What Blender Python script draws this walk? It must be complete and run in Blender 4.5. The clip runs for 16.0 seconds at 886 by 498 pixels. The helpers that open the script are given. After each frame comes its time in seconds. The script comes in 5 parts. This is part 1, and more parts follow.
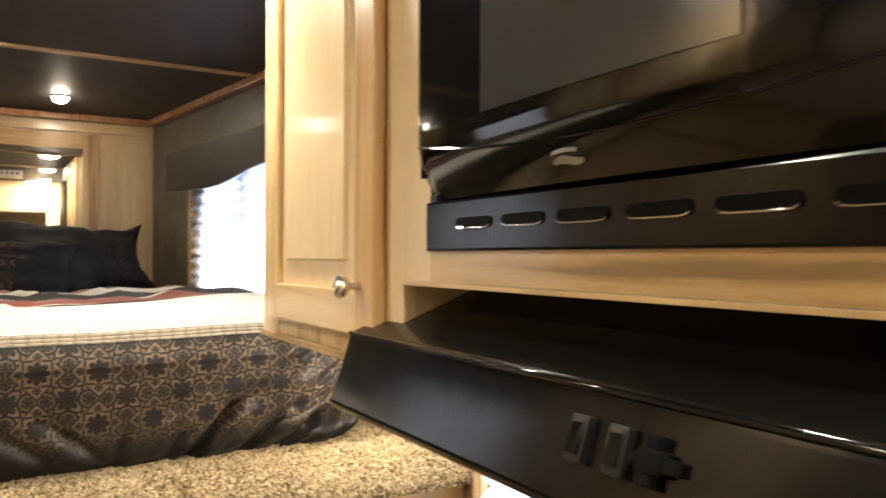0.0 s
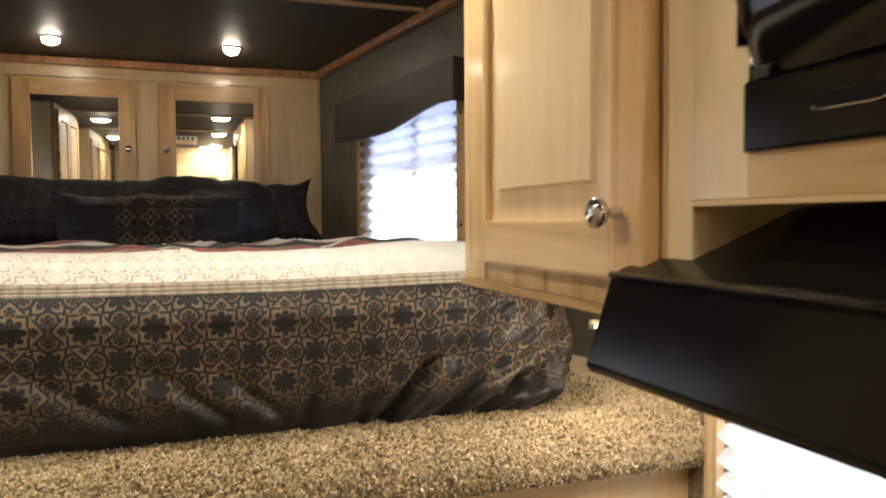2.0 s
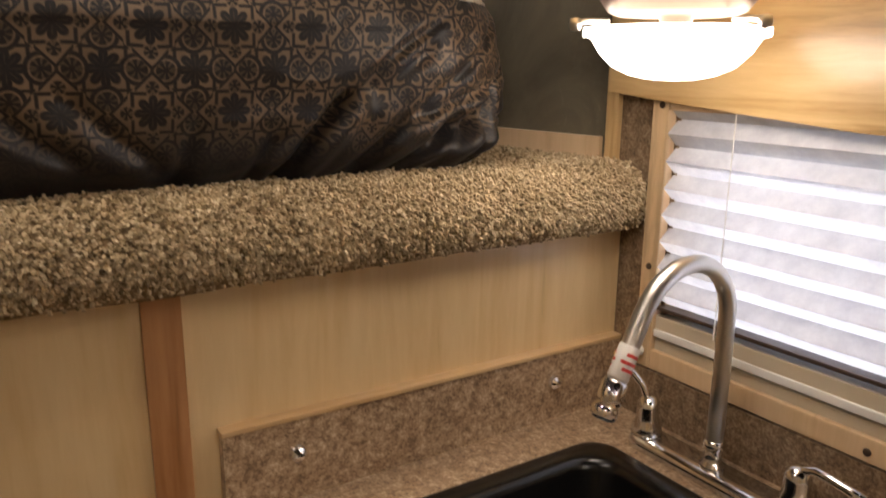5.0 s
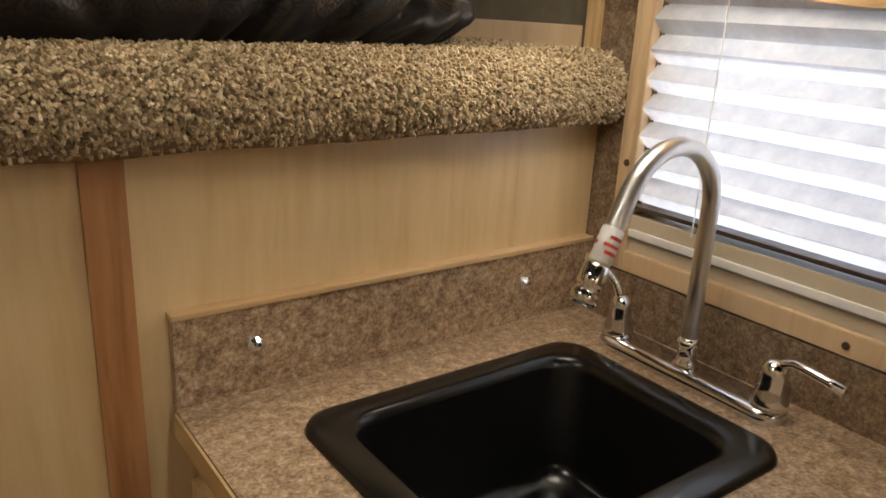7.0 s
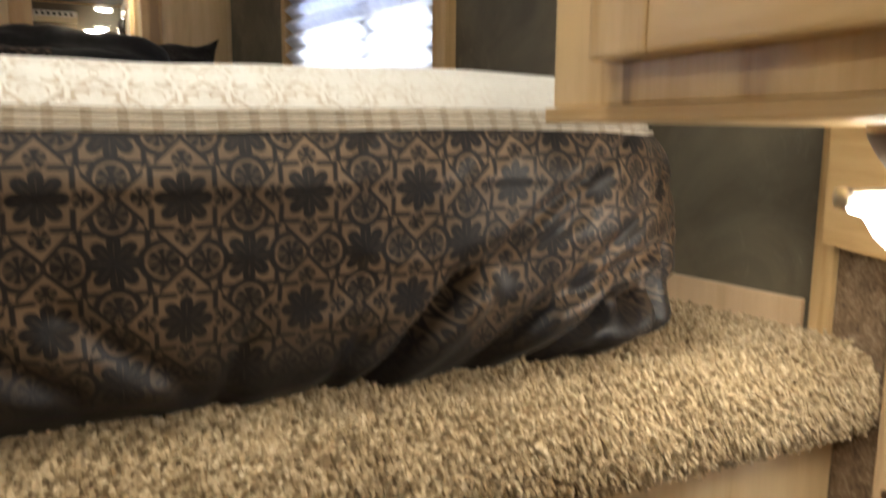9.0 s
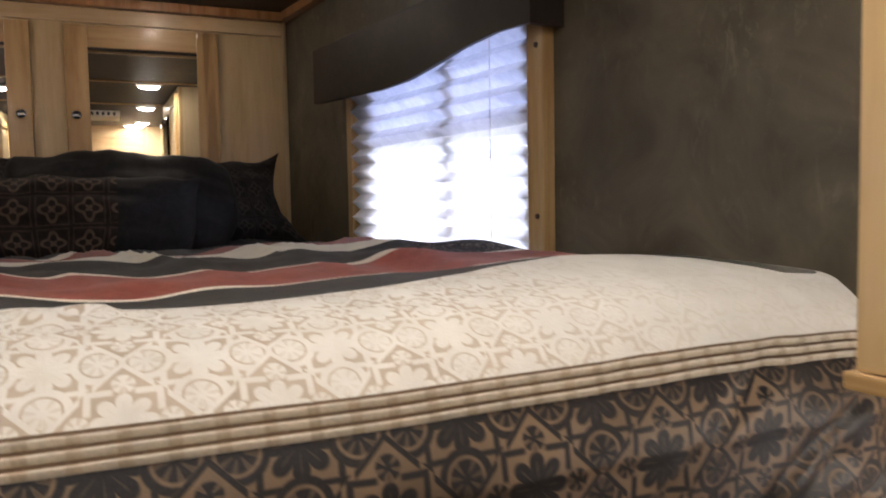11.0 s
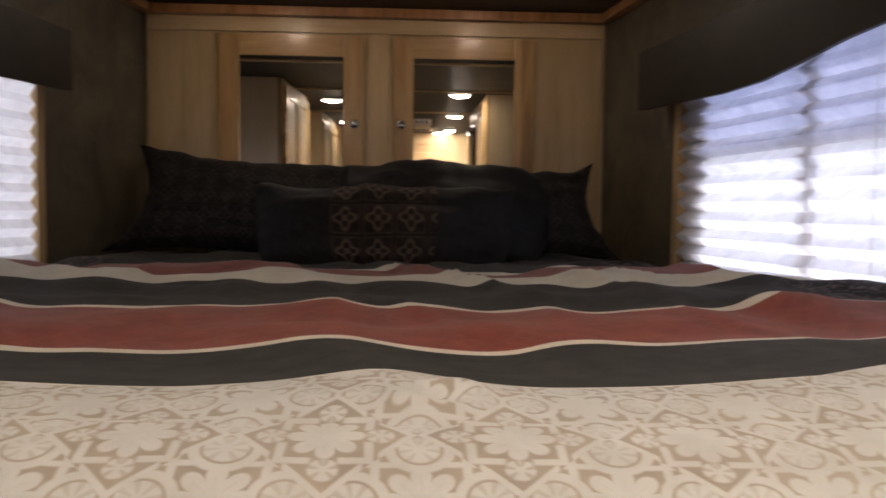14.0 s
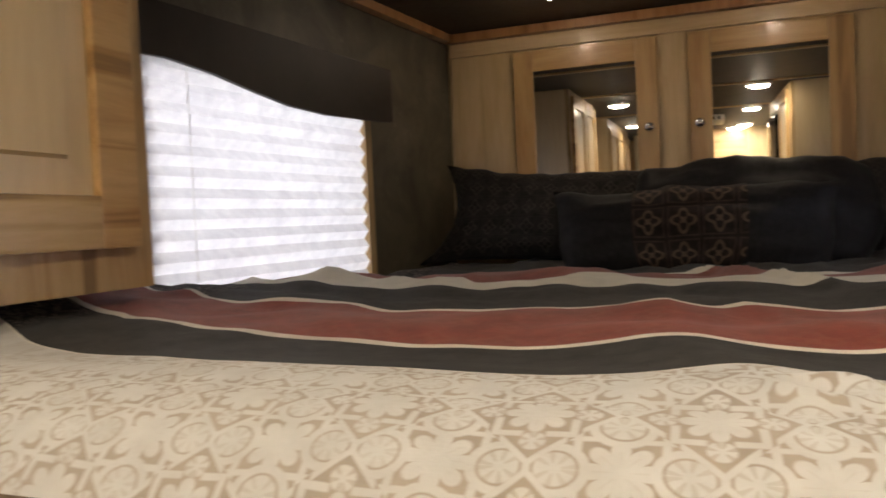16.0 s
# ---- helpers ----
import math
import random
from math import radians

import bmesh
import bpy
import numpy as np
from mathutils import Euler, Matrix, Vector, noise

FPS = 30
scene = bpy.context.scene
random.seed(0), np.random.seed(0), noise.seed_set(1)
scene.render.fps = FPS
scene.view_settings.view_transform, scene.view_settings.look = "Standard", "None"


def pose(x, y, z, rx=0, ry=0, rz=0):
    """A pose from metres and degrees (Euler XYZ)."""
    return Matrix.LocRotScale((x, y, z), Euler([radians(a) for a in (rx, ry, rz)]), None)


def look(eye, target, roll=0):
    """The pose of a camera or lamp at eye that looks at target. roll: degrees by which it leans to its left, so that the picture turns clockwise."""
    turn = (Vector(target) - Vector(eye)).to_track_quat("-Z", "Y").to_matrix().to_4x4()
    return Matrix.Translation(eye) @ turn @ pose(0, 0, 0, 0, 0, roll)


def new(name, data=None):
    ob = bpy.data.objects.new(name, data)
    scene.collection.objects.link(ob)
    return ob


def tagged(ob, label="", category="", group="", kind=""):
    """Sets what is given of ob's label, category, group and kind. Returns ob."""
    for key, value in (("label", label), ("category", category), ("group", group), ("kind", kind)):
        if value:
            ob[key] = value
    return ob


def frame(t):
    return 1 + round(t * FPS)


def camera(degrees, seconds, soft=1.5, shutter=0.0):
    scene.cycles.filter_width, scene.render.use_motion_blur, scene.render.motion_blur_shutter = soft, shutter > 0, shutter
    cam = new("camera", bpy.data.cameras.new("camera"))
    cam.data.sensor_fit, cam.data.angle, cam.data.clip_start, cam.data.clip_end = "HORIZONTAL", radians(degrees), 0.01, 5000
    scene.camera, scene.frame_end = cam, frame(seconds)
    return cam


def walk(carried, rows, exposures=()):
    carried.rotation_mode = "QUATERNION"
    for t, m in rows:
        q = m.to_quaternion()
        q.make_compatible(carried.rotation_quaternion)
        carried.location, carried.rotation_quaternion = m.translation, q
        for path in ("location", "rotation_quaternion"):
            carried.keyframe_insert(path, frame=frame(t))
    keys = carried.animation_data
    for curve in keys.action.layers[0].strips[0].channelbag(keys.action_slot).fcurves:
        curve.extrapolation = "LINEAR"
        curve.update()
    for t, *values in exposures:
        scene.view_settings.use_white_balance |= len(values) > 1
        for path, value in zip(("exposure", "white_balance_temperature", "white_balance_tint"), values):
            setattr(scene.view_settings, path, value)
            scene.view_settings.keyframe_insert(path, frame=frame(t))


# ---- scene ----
cam = camera(61.0, 16.0, soft=1.6, shutter=0.6)
PATH = [
    (0, (0.148, 0.157, 1.759), (1.153, 1.886, 1.78), 0.2),
    (0.5, (0.168, 0.24, 1.75), (1.052, 2.034, 1.75), -0.1),
    (1, (0.192, 0.303, 1.747), (0.951, 2.153, 1.731), -0.4),
    (1.5, (0.179, 0.347, 1.74), (0.834, 2.237, 1.719), 0.2),
    (2, (0.145, 0.43, 1.712), (0.794, 2.32, 1.637), -0.3),
    (2.5, (0.12, 0.52, 1.684), (0.866, 2.37, 1.542), -0.2),
    (3, (0.11, 0.605, 1.655), (0.914, 2.422, 1.429), 0.6),
    (3.5, (0.1, 0.67, 1.62), (0.971, 2.438, 1.279), 0.7),
    (4, (0.101, 0.689, 1.586), (1.026, 2.415, 1.179), 0.5),
    (4.5, (0.086, 0.722, 1.546), (1.117, 2.381, 1.097), 0.6),
    (5, (0.095, 0.733, 1.504), (1.154, 2.367, 1.033), 0.6),
    (5.2, (0.1, 0.735, 1.486), (1.166, 2.359, 0.998), 0.9),
    (7.3, (0.106, 0.815, 1.395), (1.248, 2.335, 0.775), 3.0),
    (7.5, (0.116, 0.840, 1.389), (1.260, 2.376, 0.808), 2.5),
    (8, (0.186, 0.918, 1.460), (1.110, 2.590, 0.890), 0.1),
    (8.5, (0.207, 1.03, 1.522), (1.109, 2.751, 1.046), 0.1),
    (9, (0.227, 1.059, 1.6), (1.084, 2.84, 1.291), 0.5),
    (9.5, (0.223, 1.104, 1.655), (1.017, 2.923, 1.409), -0.0),
    (10, (0.213, 1.163, 1.692), (1.03, 2.974, 1.466), -0.7),
    (12.5, (0.083, 1.377, 1.74), (0.813, 3.239, 1.759), 0.3),
    (13, (0.089, 1.406, 1.741), (0.673, 3.318, 1.667), 0.3),
    (13.5, (0.107, 1.424, 1.753), (0.435, 3.395, 1.664), 1.2),
    (14, (0.115, 1.437, 1.755), (0.199, 3.433, 1.648), 0.8),
    (14.5, (0.111, 1.441, 1.749), (-0.046, 3.432, 1.643), -0.3),
    (15, (0.104, 1.436, 1.749), (-0.238, 3.404, 1.646), -1.4),
    (15.5, (0.089, 1.427, 1.748), (-0.405, 3.363, 1.66), -2.2),
    (16, (0.076, 1.405, 1.751), (-0.578, 3.294, 1.68), -2.6),
]
EXPOSURES = [(0, 1.38, 6000, 8), (1.5, 1.03, 6050, 9), (2.5, 0.66, 5950, 10), (3.5, 0.43, 6050, 21), (5, 0.08, 6100, 18), (7.5, 0.22, 5850, 10), (8.5, 0.35, 5850, 10), (9.5, 0.66, 5750, 7),
             (10.2, 0.56, 5850, 13), (12.5, -0.33, 5850, 18), (13.5, -0.34, 6100, 19), (15, -0.03, 6300, 17), (16, 0.06, 6450, 14)]
walk(cam, [(t, look(eye, target, roll)) for t, eye, target, roll in PATH], EXPOSURES)

# ---- world and light ----
w = bpy.data.worlds.new("world")
scene.world = w
w.use_nodes = True
sky = w.node_tree.nodes.new("ShaderNodeTexSky")
sky.sky_type, sky.sun_disc, sky.sun_elevation, sky.sun_rotation = "NISHITA", False, radians(40), radians(120)
w.node_tree.nodes["Background"].inputs[1].default_value = 0.1
w.node_tree.links.new(sky.outputs[0], w.node_tree.nodes["Background"].inputs[0])


def lamp(name, kind, m, power, colour, size=0.1, sizey=None, spread=None):
    d = bpy.data.lights.new(name, kind)
    d.energy, d.color = power, colour
    if kind == "AREA":
        d.shape, d.size, d.size_y = "RECTANGLE", size, sizey or size
        if spread:
            d.spread = radians(spread)
    elif kind == "POINT":
        d.shadow_soft_size = size
    elif kind == "SUN":
        d.angle = size
    ob = new(name, d)
    ob.matrix_world = m
    return ob


COOL = (0.86, 0.9, 1.0)
XB, XF, Y0, YF, ZC = 1.09, 0.757, 1.70, 3.93, 2.40   # body half width, nose half width, nose start, front wall, ceiling
SL = (XB - XF) / (YF - Y0)


def wall_x(y):
    return XB if y < Y0 else XB - SL * (y - Y0)


sun = lamp("sun", "SUN", look((4, -2, 5), (0, 2, 1)), 3.0, (1, 0.95, 0.88), 0.0087)
# daylight standing in the window openings
lamp("window_daylight_right", "AREA", look((wall_x(2.9) + 1.3, 3.1, 2.15), (wall_x(2.9), 2.92, 1.82)), 36, COOL, 0.6, 0.5)
lamp("window_daylight_left", "AREA", look((-wall_x(2.9) - 1.3, 3.1, 2.15), (-wall_x(2.9), 2.92, 1.82)), 23, (1.0, 0.97, 0.96), 1.1, 0.8)
lamp("window_daylight_kitchen", "AREA", look((1.55, 1.28, 1.30), (0, 1.28, 1.22)), 1.15, (0.80, 0.86, 1.0), 0.8, 0.7)

# ---- materials ----
def node_mat(name):
    m = bpy.data.materials.new(name)
    m.use_nodes = True
    nt = m.node_tree
    return m, nt, nt.nodes["Principled BSDF"]


def N(nt, kind, **kw):
    n = nt.nodes.new(kind)
    for k, v in kw.items():
        if k == "op":
            n.operation = v
        elif isinstance(k, str) and k.startswith("i"):
            i = int(k[1:])
            if isinstance(v, bpy.types.NodeSocket):
                nt.links.new(v, n.inputs[i])
            else:
                n.inputs[i].default_value = v
    return n


def M(nt, op, a, b=0.0, c=0.0):
    return N(nt, "ShaderNodeMath", op=op, i0=a, i1=b, i2=c).outputs[0]


def ramp(nt, fac, stops):
    r = nt.nodes.new("ShaderNodeValToRGB")
    e = r.color_ramp.elements
    while len(e) < len(stops):
        e.new(0.5)
    for el, (p, c) in zip(e, stops):
        el.position, el.color = p, (*c, 1)
    nt.links.new(fac, r.inputs[0])
    return r.outputs[0]


def mix(nt, fac, a, b):
    n = nt.nodes.new("ShaderNodeMix")
    n.data_type = "RGBA"
    for s, v in ((0, fac), (6, a), (7, b)):
        if isinstance(v, bpy.types.NodeSocket):
            nt.links.new(v, n.inputs[s])
        else:
            n.inputs[s].default_value = (*v, 1) if s else v
    return n.outputs[2]


def coords(nt, scale=(1, 1, 1), uv=False):
    c = nt.nodes.new("ShaderNodeTexCoord")
    mp = nt.nodes.new("ShaderNodeMapping")
    mp.inputs[3].default_value = scale
    nt.links.new(c.outputs["UV" if uv else "Object"], mp.inputs[0])
    return mp.outputs[0]


def noise_tex(nt, vec, scale, detail=4, rough=0.55, dist=0.0):
    n = nt.nodes.new("ShaderNodeTexNoise")
    nt.links.new(vec, n.inputs["Vector"])
    n.inputs["Scale"].default_value, n.inputs["Detail"].default_value = scale, detail
    n.inputs["Roughness"].default_value, n.inputs["Distortion"].default_value = rough, dist
    return n.outputs[0]


def bump(nt, bsdf, height, strength, dist=0.002):
    b = nt.nodes.new("ShaderNodeBump")
    b.inputs["Strength"].default_value, b.inputs["Distance"].default_value = strength, dist
    nt.links.new(height, b.inputs["Height"])
    nt.links.new(b.outputs[0], bsdf.inputs["Normal"])


def plain(name, colour, rough=0.5, metal=0.0, vary=0.12, scale=14, bumps=0.15, spec=0.5):
    m, nt, b = node_mat(name)
    v = coords(nt)
    n = noise_tex(nt, v, scale)
    lo, hi = [tuple(max(0, c * k) for c in colour) for k in (1 - vary, 1 + vary)]
    nt.links.new(ramp(nt, n, [(0.3, lo), (0.7, hi)]), b.inputs["Base Color"])
    b.inputs["Metallic"].default_value = metal
    b.inputs["Specular IOR Level"].default_value = spec
    n2 = noise_tex(nt, v, scale * 6)
    nt.links.new(M(nt, "MULTIPLY_ADD", n2, 0.16, max(0.0, rough - 0.08)), b.inputs["Roughness"])
    if bumps:
        bump(nt, b, n2, bumps, 0.001)
    return m


def wood(name, c1, c2, axis="z", rough=0.32, coat=0.35, deep=0.72, streaks=1.6):
    """Varnished maple: long grain along one axis, soft flame and small pores, shifted from piece to piece."""
    m, nt, b = node_mat(name)
    sc = {"x": (1, 9, 9), "y": (9, 1, 9), "z": (9, 9, 1)}[axis]
    c = nt.nodes.new("ShaderNodeTexCoord")
    oi = nt.nodes.new("ShaderNodeObjectInfo")
    add = nt.nodes.new("ShaderNodeVectorMath")
    nt.links.new(c.outputs["Object"], add.inputs[0])
    cx = nt.nodes.new("ShaderNodeCombineXYZ")
    for i, k in enumerate((7.0, 11.0, 5.0)):
        nt.links.new(M(nt, "MULTIPLY", oi.outputs["Random"], k), cx.inputs[i])
    nt.links.new(cx.outputs[0], add.inputs[1])
    mp = nt.nodes.new("ShaderNodeMapping")
    mp.inputs[3].default_value = sc
    nt.links.new(add.outputs[0], mp.inputs[0])
    broad = noise_tex(nt, mp.outputs[0], 1.3, 4, 0.6, 1.6)
    fine = noise_tex(nt, mp.outputs[0], 9.0, 6, 0.65, 0.4)
    f = M(nt, "ADD", M(nt, "MULTIPLY", broad, 0.75), M(nt, "MULTIPLY", fine, 0.35))
    # thin darker heartwood and mineral streaks
    st_map = nt.nodes.new("ShaderNodeMapping")
    st_map.inputs[3].default_value = tuple(q * (1.9 if q > 1 else 0.55) for q in sc)
    nt.links.new(add.outputs[0], st_map.inputs[0])
    streak = noise_tex(nt, st_map.outputs[0], 1.0, 3, 0.6, 0.7)
    f = M(nt, "SUBTRACT", f, M(nt, "MULTIPLY", M(nt, "MAXIMUM", M(nt, "SUBTRACT", streak, 0.55), 0.0), streaks))
    f = M(nt, "ADD", f, M(nt, "MULTIPLY_ADD", oi.outputs["Random"], 0.14, -0.07))
    mid = tuple((a + d) / 2 for a, d in zip(c1, c2))
    nt.links.new(ramp(nt, f, [(0.28, tuple(q * deep for q in c2)), (0.40, c2), (0.54, mid), (0.72, c1)]), b.inputs["Base Color"])
    nt.links.new(M(nt, "MULTIPLY_ADD", fine, 0.25, rough - 0.1), b.inputs["Roughness"])
    b.inputs["Coat Weight"].default_value, b.inputs["Coat Roughness"].default_value = coat, 0.13
    bump(nt, b, fine, 0.12, 0.001)
    return m


MAPLE_Z = wood("maple_upright", (0.66, 0.475, 0.24), (0.46, 0.292, 0.115), deep=0.60, streaks=2.6)
MAPLE_Y = wood("maple_along", (0.68, 0.49, 0.25), (0.48, 0.312, 0.127), "y", deep=0.60, streaks=2.2)
MAPLE_X = wood("maple_across", (0.69, 0.50, 0.28), (0.53, 0.35, 0.165), "x")
PALE_Z = wood("pale_maple_veneer", (0.78, 0.62, 0.375), (0.67, 0.505, 0.285), deep=0.86, streaks=0.5)
GOLD_Z = wood("golden_door_stile", (0.60, 0.385, 0.165), (0.44, 0.25, 0.088), streaks=2.4)
FRONT_Z = wood("honey_maple_veneer", (0.72, 0.54, 0.30), (0.60, 0.42, 0.21), deep=0.85, streaks=0.8)
GOLD_X = wood("golden_door_rail", (0.62, 0.40, 0.175), (0.46, 0.265, 0.095), "x")
RED_Z = wood("reddish_maple_strip", (0.50, 0.262, 0.108), (0.35, 0.152, 0.054))
PANEL_Z = wood("platform_maple_veneer", (0.74, 0.56, 0.315), (0.64, 0.45, 0.225), deep=0.70, streaks=0.55)
CURLY = wood("curly_golden_maple", (0.68, 0.45, 0.20), (0.44, 0.25, 0.085), "y", streaks=2.6)
SHADE_WOOD = wood("pale_blind_frame", (0.74, 0.56, 0.36), (0.64, 0.46, 0.27))


def wall_vinyl():
    m, nt, b = node_mat("dark_leather_grain_vinyl")
    v = coords(nt)
    big, fine = noise_tex(nt, v, 5, 5, 0.6, 0.8), noise_tex(nt, v, 60, 5, 0.7)
    col = ramp(nt, big, [(0.3, (0.070, 0.060, 0.042)), (0.7, (0.178, 0.155, 0.108))])
    # pale upright scuffs, rubbed in patches
    mp = nt.nodes.new("ShaderNodeMapping")
    mp.inputs[3].default_value = (1.0, 1.0, 0.42)
    nt.links.new(v, mp.inputs[0])
    stroke = M(nt, "MULTIPLY", M(nt, "MAXIMUM", M(nt, "SUBTRACT", noise_tex(nt, mp.outputs[0], 34, 6, 0.75, 1.4), 0.54), 0.0), 3.0)
    gate = M(nt, "MULTIPLY", M(nt, "MAXIMUM", M(nt, "SUBTRACT", noise_tex(nt, v, 5.5, 3), 0.42), 0.0), 4.0)
    col = mix(nt, M(nt, "MINIMUM", M(nt, "MULTIPLY", stroke, gate), 0.55), col, (0.33, 0.305, 0.225))
    nt.links.new(col, b.inputs["Base Color"])
    nt.links.new(M(nt, "MULTIPLY_ADD", fine, 0.3, 0.28), b.inputs["Roughness"])
    bump(nt, b, fine, 0.25, 0.002)
    return m


VINYL = wall_vinyl()
CEIL = plain("dark_brown_headliner", (0.040, 0.031, 0.026), 0.55, vary=0.25, scale=9, bumps=0.3)
VALANCE = plain("dark_brown_valance_vinyl", (0.030, 0.022, 0.017), 0.5, vary=0.25, scale=8)
FLOOR = plain("floor_vinyl_brown", (0.13, 0.09, 0.06), 0.5, vary=0.3, scale=6)
CREAMWALL = plain("cream_wall_panel", (0.62, 0.52, 0.36), 0.5, vary=0.08)


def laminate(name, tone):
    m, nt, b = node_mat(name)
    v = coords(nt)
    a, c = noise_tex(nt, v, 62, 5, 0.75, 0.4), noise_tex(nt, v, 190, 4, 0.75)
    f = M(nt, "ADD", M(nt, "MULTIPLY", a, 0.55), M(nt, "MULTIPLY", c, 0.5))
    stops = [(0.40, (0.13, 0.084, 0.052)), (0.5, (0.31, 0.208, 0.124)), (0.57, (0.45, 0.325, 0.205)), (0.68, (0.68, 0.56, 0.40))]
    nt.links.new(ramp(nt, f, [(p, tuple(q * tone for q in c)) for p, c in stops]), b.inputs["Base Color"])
    b.inputs["Roughness"].default_value = 0.33
    bump(nt, b, c, 0.06, 0.001)
    return m


LAMINATE = laminate("brown_granite_laminate", 1.0)
# same laminate at 0.6: the window wall's shade is put into the colour
SHADED_LAMINATE = laminate("shaded_brown_laminate", 0.6)
BLACK_GLOSS = plain("black_gloss_enamel", (0.004, 0.004, 0.004), 0.16, vary=0.1, bumps=0.0, scale=5, spec=0.24)
BLACK_SATIN = plain("black_satin_plastic", (0.010, 0.010, 0.011), 0.34, vary=0.2, bumps=0.08, scale=40)
BLACK_MATT = plain("matt_black_recess", (0.004, 0.004, 0.004), 0.8, bumps=0, spec=0.1)
BLACK_SINK = plain("black_composite_sink", (0.006, 0.006, 0.006), 0.22, vary=0.2, bumps=0.05, scale=60, spec=0.5)
OVEN_GLOSS = plain("black_mirror_gloss", (0.004, 0.004, 0.004), 0.06, vary=0.05, bumps=0.0, spec=0.45)
GLASS_BLACK = plain("black_oven_glass", (0.050, 0.049, 0.047), 0.07, vary=0.05, bumps=0.0)
CHROME = plain("polished_chrome", (0.75, 0.75, 0.76), 0.1, 1.0, vary=0.03, bumps=0)
NICKEL = plain("brushed_nickel", (0.66, 0.64, 0.60), 0.34, 1.0, vary=0.04, scale=6, bumps=0)
SILVER = plain("silver_badge", (0.34, 0.34, 0.34), 0.3, 0.8)
WHITE = plain("white_plastic", (0.8, 0.79, 0.76), 0.4, vary=0.04)
BEIGE = plain("beige_painted_metal", (0.55, 0.47, 0.35), 0.4, vary=0.06)
RED_INK = plain("red_ink", (0.55, 0.06, 0.05), 0.6, vary=0.1)
SCREW = plain("dark_bronze_screw", (0.10, 0.07, 0.05), 0.4, 0.7)
MIRROR, _nt, _b = node_mat("mirror_glass")
_b.inputs["Base Color"].default_value, _b.inputs["Metallic"].default_value, _b.inputs["Roughness"].default_value = (0.82, 0.82, 0.80, 1), 1.0, 0.015


def glow(name, colour, strength):
    m, nt, b = node_mat(name)
    b.inputs["Base Color"].default_value = (0.9, 0.88, 0.84, 1)
    b.inputs["Emission Color"].default_value, b.inputs["Emission Strength"].default_value = (*colour, 1), strength
    return m


GLOW_DOME = glow("lit_opal_dome", (1.0, 0.88, 0.69), 120)
GLOW_BOWL = glow("lit_opal_bowl", (1.0, 0.88, 0.68), 12.8)
GLOW_PUCK = glow("lit_puck_lens", (1.0, 0.82, 0.58), 54)


def shade_cloth():
    """Pleated blind cloth: thin, white, lets daylight through."""
    m, nt, b = node_mat("pleated_shade_cloth")
    out = nt.nodes["Material Output"]
    v = coords(nt)
    n = noise_tex(nt, v, 26, 5, 0.7)
    col = ramp(nt, n, [(0.3, (0.70, 0.70, 0.74)), (0.7, (0.90, 0.90, 0.92))])
    d, t = nt.nodes.new("ShaderNodeBsdfDiffuse"), nt.nodes.new("ShaderNodeBsdfTranslucent")
    mx = nt.nodes.new("ShaderNodeMixShader")
    mx.inputs[0].default_value = 0.5
    for s in (d, t):
        nt.links.new(col, s.inputs[0])
    nt.links.new(d.outputs[0], mx.inputs[1])
    nt.links.new(t.outputs[0], mx.inputs[2])
    nt.links.new(mx.outputs[0], out.inputs[0])
    return m


SHADE = shade_cloth()


def pane_glass():
    m, nt, b = node_mat("window_glass")
    b.inputs["Transmission Weight"].default_value, b.inputs["Roughness"].default_value = 1.0, 0.0
    b.inputs["Base Color"].default_value = (0.9, 0.93, 0.93, 1)
    return m


GLASS = pane_glass()
# light filter added behind the right blind, so its upper part glows less
DIM_PANE, _nt, _b = node_mat("added_dimming_pane")
_t = _nt.nodes.new("ShaderNodeBsdfTransparent")
_t.inputs[0].default_value = (0.74, 0.77, 0.88, 1)
_nt.links.new(_t.outputs[0], _nt.nodes["Material Output"].inputs[0])


def carpet_mat():
    m, nt, b = node_mat("shag_carpet_tan_brown")
    g = nt.nodes.new("ShaderNodeNewGeometry")
    v = coords(nt)
    patch = noise_tex(nt, v, 7, 3)
    f = M(nt, "ADD", M(nt, "MULTIPLY", g.outputs["Random Per Island"], 0.8), M(nt, "MULTIPLY_ADD", patch, 0.5, -0.15))
    nt.links.new(ramp(nt, f, [(0.1, (0.20, 0.147, 0.083)), (0.35, (0.405, 0.31, 0.182)), (0.7, (0.565, 0.45, 0.284)), (1.0, (0.71, 0.61, 0.425))]), b.inputs["Base Color"])
    b.inputs["Roughness"].default_value = 0.9
    b.inputs["Specular IOR Level"].default_value = 0.15
    return m


CARPET = carpet_mat()
CARPET_BASE = plain("carpet_backing_pile", (0.24, 0.17, 0.095), 0.95, vary=0.4, scale=120, bumps=0.8, spec=0.1)


def polar(nt, u, v, period, ou=0.0, ov=0.0):
    """Radius and angle inside a repeating square cell."""
    a = M(nt, "SUBTRACT", M(nt, "FRACT", M(nt, "MULTIPLY_ADD", u, 1 / period, ou + 100)), 0.5)
    c = M(nt, "SUBTRACT", M(nt, "FRACT", M(nt, "MULTIPLY_ADD", v, 1 / period, ov + 100)), 0.5)
    r = M(nt, "SQRT", M(nt, "ADD", M(nt, "MULTIPLY", a, a), M(nt, "MULTIPLY", c, c)))
    return a, c, r, M(nt, "ARCTAN2", c, a)


def below(nt, x, e, soft=0.03):
    n = nt.nodes.new("ShaderNodeMapRange")
    n.interpolation_type = "SMOOTHSTEP"
    for i, val in ((1, e - soft), (2, e + soft), (3, 1.0), (4, 0.0)):
        n.inputs[i].default_value = val
    nt.links.new(x, n.inputs[0])
    return n.outputs[0]


